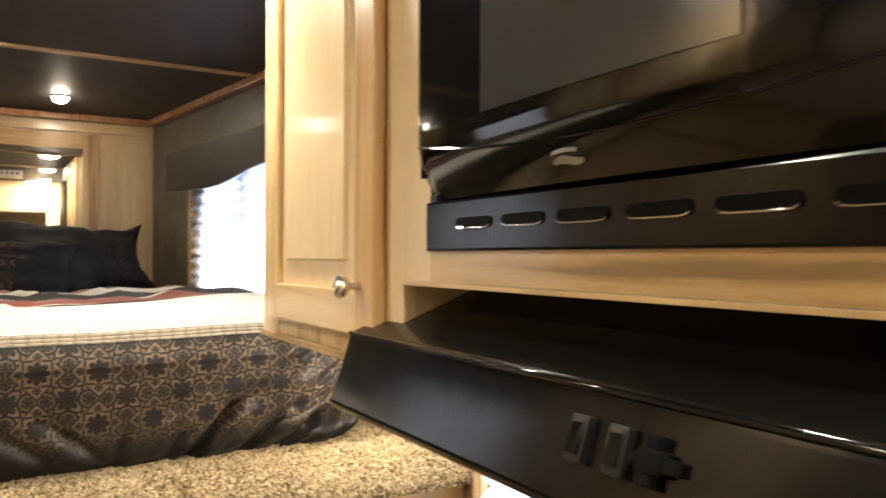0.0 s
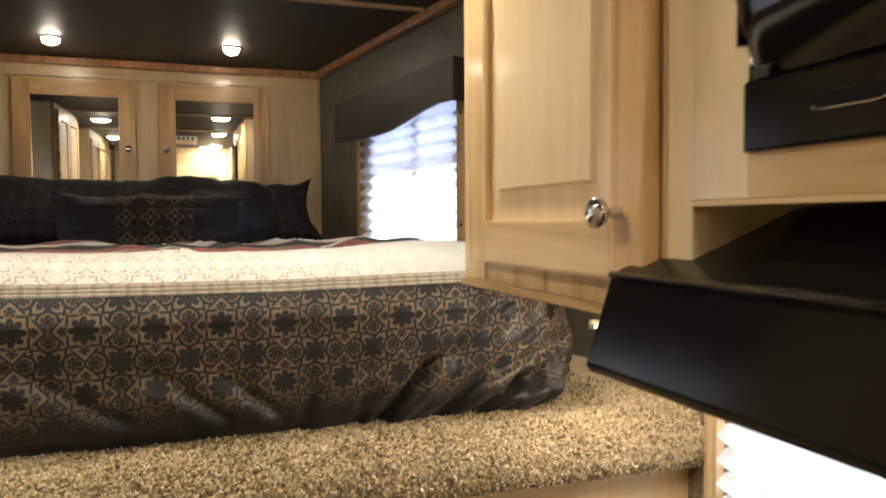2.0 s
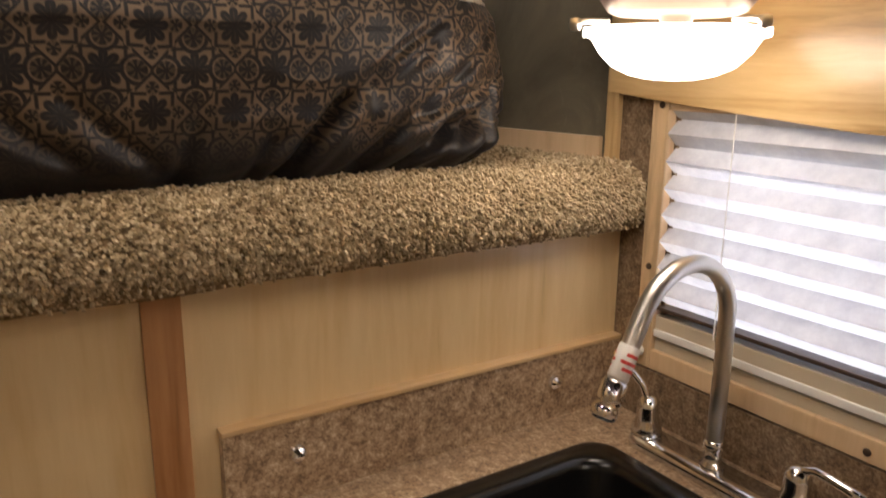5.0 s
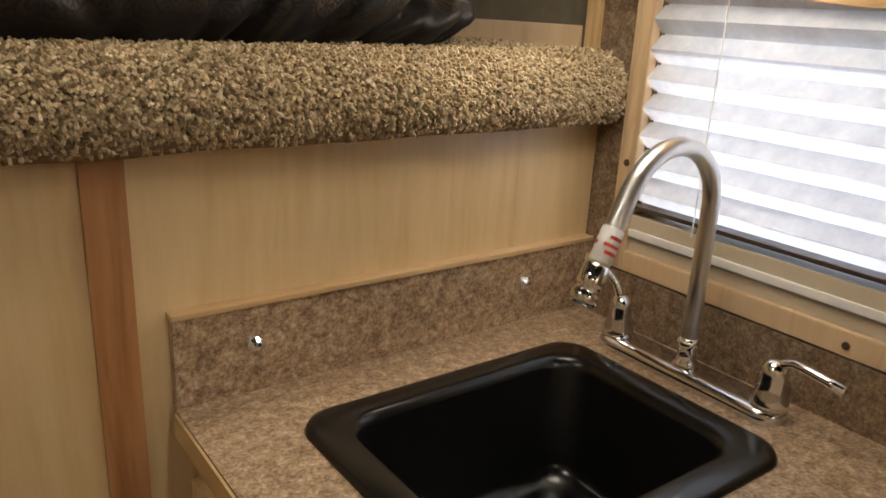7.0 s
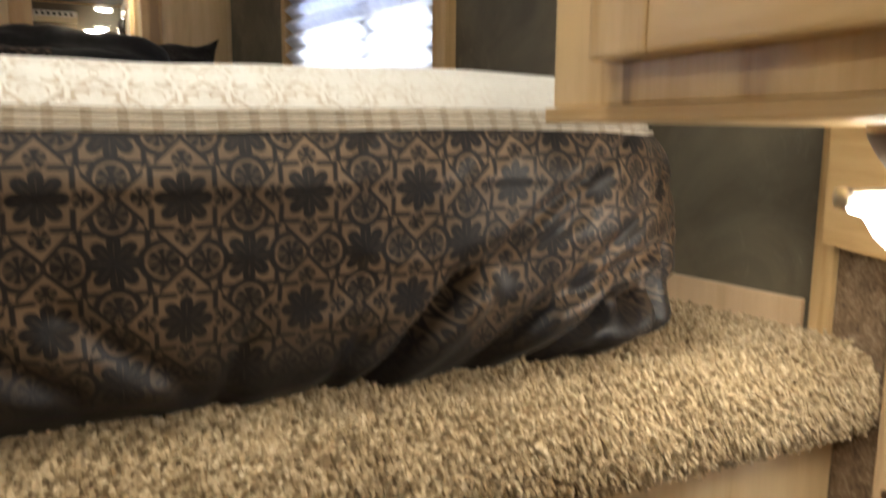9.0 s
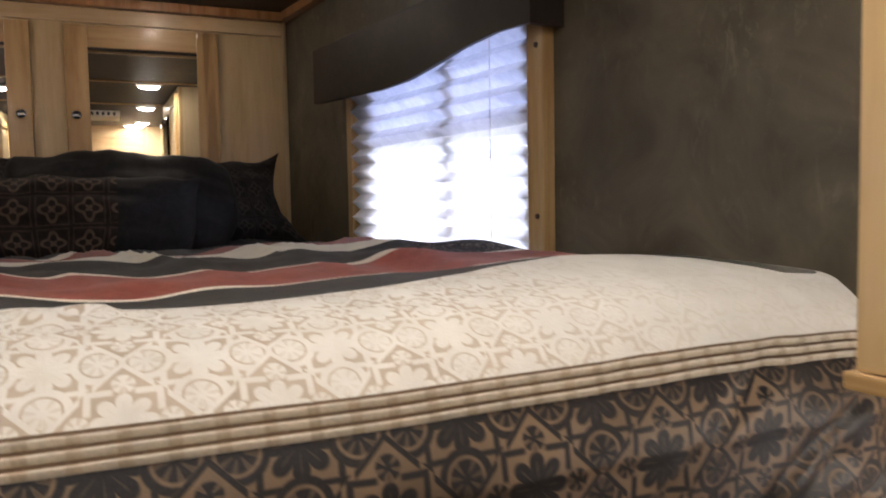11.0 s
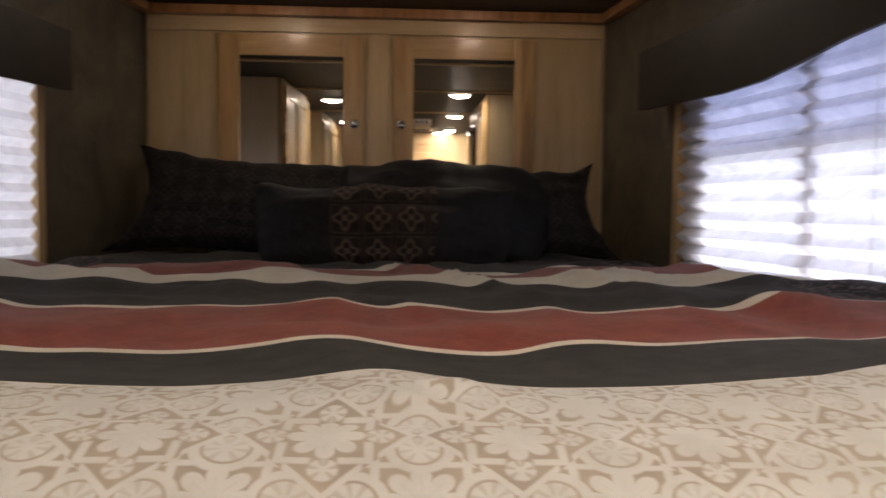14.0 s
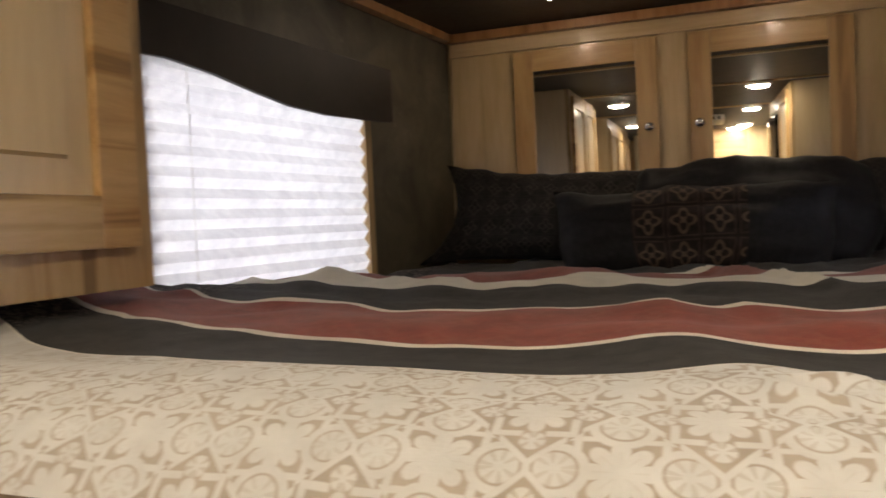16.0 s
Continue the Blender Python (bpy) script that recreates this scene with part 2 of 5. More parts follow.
def uv_split(nt, wob=0.004):
    c = nt.nodes.new("ShaderNodeTexCoord")
    s = nt.nodes.new("ShaderNodeSeparateXYZ")
    nt.links.new(c.outputs["UV"], s.inputs[0])
    n1 = noise_tex(nt, c.outputs["UV"], 9, 2)
    return M(nt, "ADD", s.outputs[0], M(nt, "MULTIPLY_ADD", n1, wob * 2, -wob)), M(nt, "ADD", s.outputs[1], M(nt, "MULTIPLY_ADD", n1, -wob * 2, wob)), c.outputs["UV"]


def vmax(nt, *xs):
    r = xs[0]
    for x in xs[1:]:
        r = M(nt, "MAXIMUM", r, x)
    return r


def cloth_bits(nt, b, uv, rough=0.75, strength=0.3, sheen=0.15):
    t = noise_tex(nt, uv, 420, 2)
    bump(nt, b, t, strength, 0.001)
    b.inputs["Roughness"].default_value = rough
    b.inputs["Sheen Weight"].default_value = sheen
    b.inputs["Specular IOR Level"].default_value = 0.25 if sheen > 0.1 else 0.13


def weave(nt, u, v, P, fat=1.0):
    """Half-drop weave: flowers ringed by spoked wheels and ogee curves, alternating with flowers in square frames."""
    def dist(x, y, cx, cy):
        dx, dy = M(nt, "SUBTRACT", x, cx), M(nt, "SUBTRACT", y, cy)
        return M(nt, "SQRT", M(nt, "ADD", M(nt, "MULTIPLY", dx, dx), M(nt, "MULTIPLY", dy, dy)))

    def near(val, at, wide, soft=0.010):
        return below(nt, M(nt, "ABSOLUTE", M(nt, "SUBTRACT", val, at)), wide * fat, soft)

    def rosette(x, c, cx, cy, radius, n, hollow):
        d = dist(x, M(nt, "ABSOLUTE", c), cx, cy)
        spokes = M(nt, "SINE", M(nt, "MULTIPLY", M(nt, "ARCTAN2", M(nt, "SUBTRACT", M(nt, "ABSOLUTE", c), cy), M(nt, "SUBTRACT", x, cx)), n))
        gaps = M(nt, "MULTIPLY", below(nt, spokes, -0.25, 0.25), M(nt, "SUBTRACT", 1.0, below(nt, d, radius * 0.3, 0.01)))
        return d, M(nt, "MULTIPLY", below(nt, d, radius, 0.010), M(nt, "MULTIPLY_ADD", gaps, -hollow, 1.0))
    out = []
    for kind, off in enumerate((0.0, 0.5)):
        a, c, r, th = polar(nt, u, v, P, off, off)
        x, y = M(nt, "ABSOLUTE", a), M(nt, "ABSOLUTE", c)
        lobes = M(nt, "ABSOLUTE", M(nt, "COSINE", M(nt, "MULTIPLY", th, 4)))
        petals = below(nt, M(nt, "SUBTRACT", r, M(nt, "MULTIPLY_ADD", M(nt, "POWER", lobes, 0.5), 0.105, 0.112)), 0.0, 0.015)
        slits = M(nt, "MULTIPLY", below(nt, M(nt, "SUBTRACT", 1.0, lobes), 0.02, 0.03), below(nt, M(nt, "ABSOLUTE", M(nt, "SUBTRACT", r, 0.10)), 0.055, 0.02))
        bits = [M(nt, "MULTIPLY", petals, M(nt, "MULTIPLY_ADD", slits, -0.25, 1.0))]
        if kind == 0:
            for cx, cy in ((0.345, 0.0), (0.0, 0.36)):
                d, ros = rosette(x, c, cx, cy, 0.114, 8, 0.4)
                bits += [ros, near(d, 0.160, 0.019)]
            # broken uprights and cross lines beside the flower
            bits.append(M(nt, "MULTIPLY", near(x, 0.235, 0.016), M(nt, "SUBTRACT", 1.0, below(nt, y, 0.09, 0.02))))
            bits.append(M(nt, "MULTIPLY", near(y, 0.235, 0.014), M(nt, "SUBTRACT", 1.0, below(nt, x, 0.10, 0.02))))
        else:
            for cx, cy in ((0.295, 0.0), (0.0, 0.295)):
                d, ros = rosette(x, c, cx, cy, 0.078, 6, 0.6)
                bits.append(ros)
            bits.append(M(nt, "MULTIPLY", near(M(nt, "MAXIMUM", x, y), 0.232, 0.016), M(nt, "SUBTRACT", 1.0, below(nt, M(nt, "MINIMUM", x, y), 0.07, 0.02))))
            bits.append(M(nt, "MULTIPLY", near(M(nt, "ADD", x, y), 0.475, 0.020), M(nt, "SUBTRACT", 1.0, below(nt, M(nt, "ABSOLUTE", M(nt, "SUBTRACT", x, 0.24)), 0.04, 0.01))))
        inside = below(nt, M(nt, "ADD", x, y), 0.502, 0.006)
        out.append(M(nt, "MULTIPLY", vmax(nt, *bits), inside))
    return M(nt, "MINIMUM", vmax(nt, *out), 1.0)


def damask_dark():
    """Charcoal flowers woven on bronze tan, fading to near black towards the lower edge."""
    m, nt, b = node_mat("charcoal_bronze_damask")
    u, v, uv = uv_split(nt)
    f = weave(nt, u, v, 0.099, 1.3)
    grain = noise_tex(nt, uv, 260, 3, 0.7)
    tan = ramp(nt, noise_tex(nt, uv, 12, 3), [(0.3, (0.125, 0.087, 0.055)), (0.7, (0.22, 0.154, 0.098))])
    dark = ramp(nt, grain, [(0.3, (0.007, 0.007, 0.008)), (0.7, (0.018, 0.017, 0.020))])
    low_fade = below(nt, M(nt, "ADD", v, M(nt, "MULTIPLY_ADD", noise_tex(nt, uv, 6, 3), 0.08, -0.04)), 0.070, 0.045)
    f = vmax(nt, f, M(nt, "MULTIPLY", low_fade, 0.94))
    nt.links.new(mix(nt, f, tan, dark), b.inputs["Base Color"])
    cloth_bits(nt, b, uv, 0.44)
    b.inputs["Sheen Weight"].default_value = 0.02
    b.inputs["Specular IOR Level"].default_value = 0.38
    return m


def damask_cream():
    """The same weave in cream on beige, with uneven wear; both sides coloured as if overexposed."""
    m, nt, b = node_mat("cream_beige_weave")
    u, v, uv = uv_split(nt, 0.006)
    f = weave(nt, u, v, 0.080, 1.5)
    wear = noise_tex(nt, uv, 14, 4, 0.65)
    f = M(nt, "MINIMUM", M(nt, "MULTIPLY", M(nt, "ADD", f, M(nt, "MULTIPLY_ADD", noise_tex(nt, uv, 5, 2), 0.5, -0.16)), M(nt, "MULTIPLY_ADD", wear, 0.5, 0.8)), 1.0)
    # washed-out light painted in: pattern gives way to plain cream at the sides
    overlit = M(nt, "SUBTRACT", 1.0, below(nt, M(nt, "ADD", M(nt, "ABSOLUTE", u), M(nt, "MULTIPLY_ADD", noise_tex(nt, uv, 4, 3), 0.3, -0.15)), 0.47, 0.12))
    beige = ramp(nt, noise_tex(nt, uv, 30, 3), [(0.3, (0.37, 0.305, 0.235)), (0.7, (0.48, 0.405, 0.315))])
    cream = ramp(nt, noise_tex(nt, uv, 40, 3), [(0.3, (0.60, 0.585, 0.54)), (0.7, (0.70, 0.69, 0.65))])
    overlit_cream = ramp(nt, noise_tex(nt, uv, 26, 4), [(0.3, (0.53, 0.51, 0.465)), (0.7, (0.62, 0.605, 0.565))])
    nt.links.new(mix(nt, M(nt, "MULTIPLY", overlit, 0.85), mix(nt, f, beige, cream), overlit_cream), b.inputs["Base Color"])
    cloth_bits(nt, b, uv, 0.8)
    return m


def cloth(name, colour, vary=0.2, scale=22, rough=0.75, motif=None):
    m, nt, b = node_mat(name)
    u, v, uv = uv_split(nt)
    n = noise_tex(nt, uv, scale, 5, 0.65)
    lo, hi = [tuple(c * k for c in colour) for k in (1 - vary, 1 + vary)]
    col = ramp(nt, n, [(0.3, lo), (0.7, hi)])
    if motif:
        P, tint, amount = motif
        a, c, r, th = polar(nt, u, v, P)
        cos4 = M(nt, "COSINE", M(nt, "MULTIPLY", th, 4))
        f = vmax(nt, below(nt, M(nt, "ABSOLUTE", M(nt, "SUBTRACT", r, M(nt, "MULTIPLY_ADD", cos4, 0.07, 0.27))), 0.05, 0.03),
                 below(nt, M(nt, "SUBTRACT", r, M(nt, "MULTIPLY_ADD", cos4, -0.03, 0.1)), 0.0))
        f = vmax(nt, f, M(nt, "MULTIPLY", 0.35, below(nt, M(nt, "ABSOLUTE", M(nt, "SUBTRACT", M(nt, "MAXIMUM", M(nt, "ABSOLUTE", a), M(nt, "ABSOLUTE", c)), 0.43)), 0.025, 0.02)))
        f = M(nt, "MULTIPLY", f, M(nt, "MULTIPLY_ADD", noise_tex(nt, uv, 60, 3), 1.0, 0.3))
        col = mix(nt, M(nt, "MULTIPLY", f, amount), col, tint)
    nt.links.new(col, b.inputs["Base Color"])
    cloth_bits(nt, b, uv, rough, sheen=0.15 if max(colour) > 0.1 else 0.03)
    return m


DAMASK, CREAM = damask_dark(), damask_cream()


def grey_cloth():
    """Charcoal cloth whose ends are a dark weave with pale flecks."""
    m, nt, b = node_mat("charcoal_grey_cloth")
    u, v, uv = uv_split(nt)
    col = ramp(nt, noise_tex(nt, uv, 40, 5, 0.65), [(0.3, (0.032, 0.031, 0.030)), (0.7, (0.062, 0.060, 0.057))])
    fleck = ramp(nt, noise_tex(nt, uv, 75, 3, 0.6, 1.5), [(0.50, (0.012, 0.011, 0.012)), (0.62, (0.17, 0.14, 0.12))])
    ends = M(nt, "SUBTRACT", 1.0, below(nt, M(nt, "ABSOLUTE", u), 0.62, 0.03))
    nt.links.new(mix(nt, ends, col, fleck), b.inputs["Base Color"])
    cloth_bits(nt, b, uv, 0.75, sheen=0.04)
    return m


GREY_CLOTH = grey_cloth()
RED_CLOTH = cloth("brick_red_cloth", (0.25, 0.050, 0.032), 0.25, 30, motif=(0.06, (0.36, 0.22, 0.13), 0.12))
PIPING = cloth("cream_piping", (0.76, 0.71, 0.60), 0.1)


def braid_cloth():
    """Cream braid broken by tan blocks along its length."""
    m, nt, b = node_mat("cream_braid")
    u, v, uv = uv_split(nt)
    k = M(nt, "FRACT", M(nt, "MULTIPLY_ADD", u, 1 / 0.0245, 50.0))
    col = mix(nt, below(nt, M(nt, "ABSOLUTE", M(nt, "SUBTRACT", k, 0.5)), 0.15, 0.04), (0.64, 0.59, 0.49), (0.50, 0.43, 0.33))
    fleck = ramp(nt, noise_tex(nt, uv, 260, 3), [(0.3, (0.75, 0.75, 0.75)), (0.7, (1.0, 1.0, 1.0))])
    mul = nt.nodes.new("ShaderNodeVectorMath")
    mul.operation = "MULTIPLY"
    nt.links.new(col, mul.inputs[0])
    nt.links.new(fleck, mul.inputs[1])
    nt.links.new(mul.outputs[0], b.inputs["Base Color"])
    cloth_bits(nt, b, uv)
    return m


RIB = braid_cloth()
RIB_DARK = cloth("brown_braid_line", (0.13, 0.085, 0.05), 0.3, 120)
PILLOW_DARK = cloth("black_jacquard_pillow", (0.020, 0.018, 0.017), 0.5, 30, 0.6, motif=(0.07, (0.075, 0.064, 0.056), 0.6))
PILLOW_PLAIN = cloth("black_satin_pillow", (0.018, 0.017, 0.0175), 0.3, 60, 0.5)
PILLOW_PANEL = cloth("pillow_centre_damask", (0.024, 0.018, 0.016), 0.4, 60, 0.6, motif=(0.0847, (0.16, 0.108, 0.075), 0.85))
MATTRESS = cloth("mattress_ticking", (0.6, 0.58, 0.54))

# ---- building helpers ----
def mesh_ob(name, bm, mat, smooth=False, bevel=0.0):
    if bevel:
        bmesh.ops.bevel(bm, geom=list(bm.edges), offset=bevel, segments=2, affect="EDGES", profile=0.7)
    me = bpy.data.meshes.new(name)
    bmesh.ops.recalc_face_normals(bm, faces=bm.faces)
    bm.to_mesh(me)
    bm.free()
    for p in me.polygons:
        p.use_smooth = smooth
    for mm in mat if isinstance(mat, (list, tuple)) else [mat]:
        me.materials.append(mm)
    return new(name, me)


def part(name, bm, mat, parent=None, label="", smooth=False, bevel=0.0):
    ob = mesh_ob(name, bm, mat, smooth, bevel)
    if parent:
        ob.parent = parent
        ob.matrix_parent_inverse = Matrix.Identity(4)
    return tagged(ob, label)


def thing(name, label, category, at=(0, 0, 0), rz=0.0, group="", kind=""):
    e = new(name)
    e.empty_display_size = 0.1
    e.matrix_world = pose(*at, 0, 0, rz)
    return tagged(e, label, category, group, kind)


def box(x0, x1, y0, y1, z0, z1, bm=None, m=None):
    bm = bm or bmesh.new()
    g = bmesh.ops.create_cube(bm, size=1)
    mm = Matrix.Translation(((x0 + x1) / 2, (y0 + y1) / 2, (z0 + z1) / 2)) @ Matrix.Diagonal((abs(x1 - x0), abs(y1 - y0), abs(z1 - z0), 1))
    bmesh.ops.transform(bm, matrix=(m @ mm) if m else mm, verts=g["verts"])
    return bm


def lathe(profile, seg=32, axis="z", at=(0, 0, 0)):
    """A turned shape from (radius, height) pairs."""
    bm = bmesh.new()
    rings = []
    for r, h in profile:
        ring = []
        for i in range(seg):
            a = 2 * math.pi * i / seg
            p = Vector((r * math.cos(a), r * math.sin(a), h))
            if axis == "x":
                p = Vector((p.z, p.x, p.y))
            elif axis == "y":
                p = Vector((p.x, p.z, p.y))
            ring.append(bm.verts.new(p + Vector(at)))
        rings.append(ring)
    for a, b in zip(rings, rings[1:]):
        for i in range(seg):
            bm.faces.new((a[i], a[(i + 1) % seg], b[(i + 1) % seg], b[i]))
    for ring in (rings[0], rings[-1]):
        if profile[rings.index(ring)][0] > 1e-5:
            bm.faces.new(ring)
    bmesh.ops.remove_doubles(bm, verts=bm.verts, dist=1e-6)
    return bm


def tube(points, radius, seg=14, bm=None):
    """A round tube along a path; radius one number or one a point."""
    bm = bm or bmesh.new()
    pts = [Vector(p) for p in points]
    rs = radius if isinstance(radius, (list, tuple)) else [radius] * len(pts)
    up, prev = Vector((0.13, 0.27, 0.95)), None
    for i, p in enumerate(pts):
        d = (pts[min(i + 1, len(pts) - 1)] - pts[max(i - 1, 0)]).normalized()
        s = d.cross(up).normalized()
        q = s.cross(d).normalized()
        up = q
        ring = [bm.verts.new(p + rs[i] * (math.cos(2 * math.pi * k / seg) * s + math.sin(2 * math.pi * k / seg) * q)) for k in range(seg)]
        if prev:
            for k in range(seg):
                bm.faces.new((prev[k], prev[(k + 1) % seg], ring[(k + 1) % seg], ring[k]))
        else:
            bm.faces.new(ring)
        prev = ring
    bm.faces.new(prev)
    return bm


def outline(pts, depth, m=None):
    """A flat board with the outline pts (two coordinates), extruded by depth along the third."""
    bm = bmesh.new()
    a = [bm.verts.new((x, y, 0)) for x, y in pts]
    b = [bm.verts.new((x, y, depth)) for x, y in pts]
    bm.faces.new(a)
    bm.faces.new(b[::-1])
    n = len(pts)
    for i in range(n):
        bm.faces.new((a[i], b[i], b[(i + 1) % n], a[(i + 1) % n]))
    if m:
        bmesh.ops.transform(bm, matrix=m, verts=bm.verts)
    return bm


def grid(nu, nv, fn, uvfn=None):
    """A sheet of nu by nv cells; fn(i/nu, j/nv) gives the place, uvfn the cloth coordinates in metres."""
    bm = bmesh.new()
    vs = [[bm.verts.new(fn(i / nu, j / nv)) for j in range(nv + 1)] for i in range(nu + 1)]
    lay = bm.loops.layers.uv.new("UVMap")
    for i in range(nu):
        for j in range(nv):
            f = bm.faces.new((vs[i][j], vs[i + 1][j], vs[i + 1][j + 1], vs[i][j + 1]))
            if uvfn:
                for l, (a, b) in zip(f.loops, ((i, j), (i + 1, j), (i + 1, j + 1), (i, j + 1))):
                    l[lay].uv = uvfn(a / nu, b / nv)
    return bm


def fbm(x, y, z=0.0):
    return noise.noise((x, y, z)) + 0.5 * noise.noise((2.1 * x, 2.1 * y, z + 7.3)) + 0.25 * noise.noise((4.3 * x, 4.3 * y, z + 3.1))


# ---- structure ----
YR = -3.2   # rear end of the living room


def st(name, bm, mat, label, category, bevel=0.0, parent=None):
    ob = part(name, bm, mat, parent, "", bevel=bevel)
    return tagged(ob, label, category, kind="structure")


st("floor", box(-1.25, 1.25, YR - 0.1, Y0 + 0.1, -0.06, 0), FLOOR, "brown vinyl floor of the living room", "floor")
st("ceiling", box(-1.25, 1.25, YR - 0.1, YF + 0.15, ZC, ZC + 0.06), CEIL, "dark brown padded headliner ceiling", "ceiling")

# body walls; the kitchen window goes through the right one
KY0, KY1, KZ0, KZ1 = 0.98, 1.562, 1.03, 1.44
T = 0.05


def holed(a0, a1, z0, z1, h0, h1, k0, k1, thick, m):
    """A wall in its own plane (along a, up z, outward thick) with one opening."""
    bm = bmesh.new()
    lv = [[[bm.verts.new(m @ Vector((a, t, z))) for a, z in ((p0, q0), (p1, q0), (p1, q1), (p0, q1))] for p0, p1, q0, q1 in ((a0, a1, z0, z1), (h0, h1, k0, k1))] for t in (0, thick)]
    for k in range(4):
        n = (k + 1) % 4
        for o, i_ in lv:
            bm.faces.new((o[k], o[n], i_[n], i_[k]))
        for w_ in (0, 1):
            p, q = lv[0][w_], lv[1][w_]
            bm.faces.new((p[k], p[n], q[n], q[k]))
    return bm


bm = holed(YR, Y0, 0, ZC, KY0, KY1, KZ0, KZ1, T, Matrix(((0, 1, 0, XB), (1, 0, 0, 0), (0, 0, 1, 0), (0, 0, 0, 1))))
st("wall_right", bm, SHADED_LAMINATE, "brown granite-look kitchen wall with a window opening", "wall")
st("wall_left", box(-XB - T, -XB, YR, Y0, 0, ZC), CREAMWALL, "cream panelled wall of the living room", "wall")
st("wall_rear", box(-XB, XB, YR - T, YR, 0, ZC), PALE_Z, "pale maple rear partition wall", "wall")

# nose walls taper to the front; local x runs along the wall from the body, local y points out of the room
NOSE = math.hypot(XB - XF, YF - Y0)
WY0, WY1, WZ0, WZ1 = 0.90, 1.70, 1.60, 2.13   # window opening along the wall and in height


def nose_matrix(side):
    out = Vector((side * math.cos(math.atan(SL)), math.sin(math.atan(SL)), 0))
    along = Vector((-side * (XB - XF), YF - Y0, 0)).normalized()
    return Matrix(((along.x, out.x, 0, side * XB), (along.y, out.y, 0, Y0), (0, 0, 1, 0), (0, 0, 0, 1)))


NM = {1: nose_matrix(1), -1: nose_matrix(-1)}
for side, nm in ((1, "wall_right_nose"), (-1, "wall_left_nose")):
    m = NM[side]
    bm = holed(0, NOSE + 0.05, 1.2, ZC, WY0, WY1, WZ0, WZ1, T, m)
    st(nm, bm, VINYL, "dark olive-brown leather-grain wall beside the bed, tapering forward", "wall")
st("wall_front", box(-0.85, 0.85, YF + 0.02, YF + 0.08, 1.2, ZC), PALE_Z, "pale maple wall behind the head of the bed", "wall")

# bed platform: panel wall, posts, deck and shag carpet
ZP = 1.34
plat = st("bed_platform", box(-XB + 0.002, XB - 0.002, 1.69, YF + 0.02, 1.235, ZP - 0.02), PALE_Z, "raised maple bed platform with tan shag carpet", "platform")
st("platform_panel", box(-0.30, XB - 0.002, 1.675, 1.69, 0, 1.24), PANEL_Z, "pale maple panel below the bed platform", "panel")
st("platform_panel_left", box(-XB + 0.002, -0.304, 1.675, 1.69, 0, 1.24), PANEL_Z, "pale maple panel below the bed platform", "panel")
for x in (0.285, -0.45):
    st("panel_strip", box(x - 0.0245, x + 0.0245, 1.667, 1.675, 0, 1.235), RED_Z, "reddish maple strip covering a panel joint", "trim", 0.002)


def lip(u, v):
    """Front roll of the carpet: from under the deck, round the nose, onto the top."""
    x = -XB + 0.004 + u * (2 * XB - 0.008)
    prof = [(1.675, 1.232), (1.640, 1.232), (1.622, 1.245), (1.616, 1.28), (1.620, 1.312), (1.640, 1.334), (1.68, ZP), (1.80, ZP), (1.95, ZP), (2.2, ZP), (YF, ZP)]
    k = v * (len(prof) - 1)
    i = min(int(k), len(prof) - 2)
    f = k - i
    y, z = [a + (b - a) * f for a, b in zip(prof[i], prof[i + 1])]
    return (min(x, wall_x(y) - 0.002) if x > 0 else max(x, -wall_x(y) + 0.002), y, z + 0.004 * noise.noise((x * 9, y * 9, z * 9)))


part("carpet", grid(90, 20, lip), CARPET_BASE, plat, "tan and brown shag carpet rolled over the edge", smooth=True)

# ceiling trim and strips
for side in (1, -1):
    m = NM[side]
    st("ceiling_trim", box(0, NOSE, -0.035, -0.002, ZC - 0.03, ZC - 0.002, m=m), RED_Z, "reddish maple moulding along the ceiling edge", "trim", 0.004)
st("ceiling_trim_front", box(-XF + 0.02, XF - 0.02, YF - 0.035, YF - 0.002, ZC - 0.034, ZC - 0.004), RED_Z, "reddish maple moulding along the front ceiling edge", "trim", 0.004)
for y in (2.78, 1.72, 0.3):
    st("ceiling_strip", box(-wall_x(y) + 0.04, wall_x(y) - 0.04, y - 0.014, y + 0.014, ZC - 0.010, ZC - 0.001), MAPLE_X, "thin maple batten across the dark ceiling", "trim", 0.003)

# corner trim and baseboard of the nose
for side in (1, -1):
    st("corner_trim", box(side * (XB - 0.012), side * (XB - 0.001), 1.690, 1.719, ZP, ZC - 0.02), MAPLE_Z, "maple strip covering the wall joint", "trim", 0.002)
    st("baseboard", box(0.03, 1.2, -0.012, -0.001, ZP - 0.005, 1.385, m=NM[side]), SHADE_WOOD, "low maple baseboard above the carpet", "baseboard", 0.002)

# ---- windows of the nose, each with pleated blind and valance ----
def pleated(x0, x1, z0, z1, n, depth, y, lean=0.0):
    """Pleated cloth: zigzag in section, little sag from pleat to pleat."""
    rows = n * 2

    def fn(u, v):
        k = v * rows
        j = int(round(k))
        yy = y - depth * (0.5 if j % 2 else -0.5) + 0.002 * noise.noise((u * 6, j * 1.7, 2))
        return (x0 + u * (x1 - x0), yy, z0 + v * (z1 - z0))
    return grid(24, rows, fn)


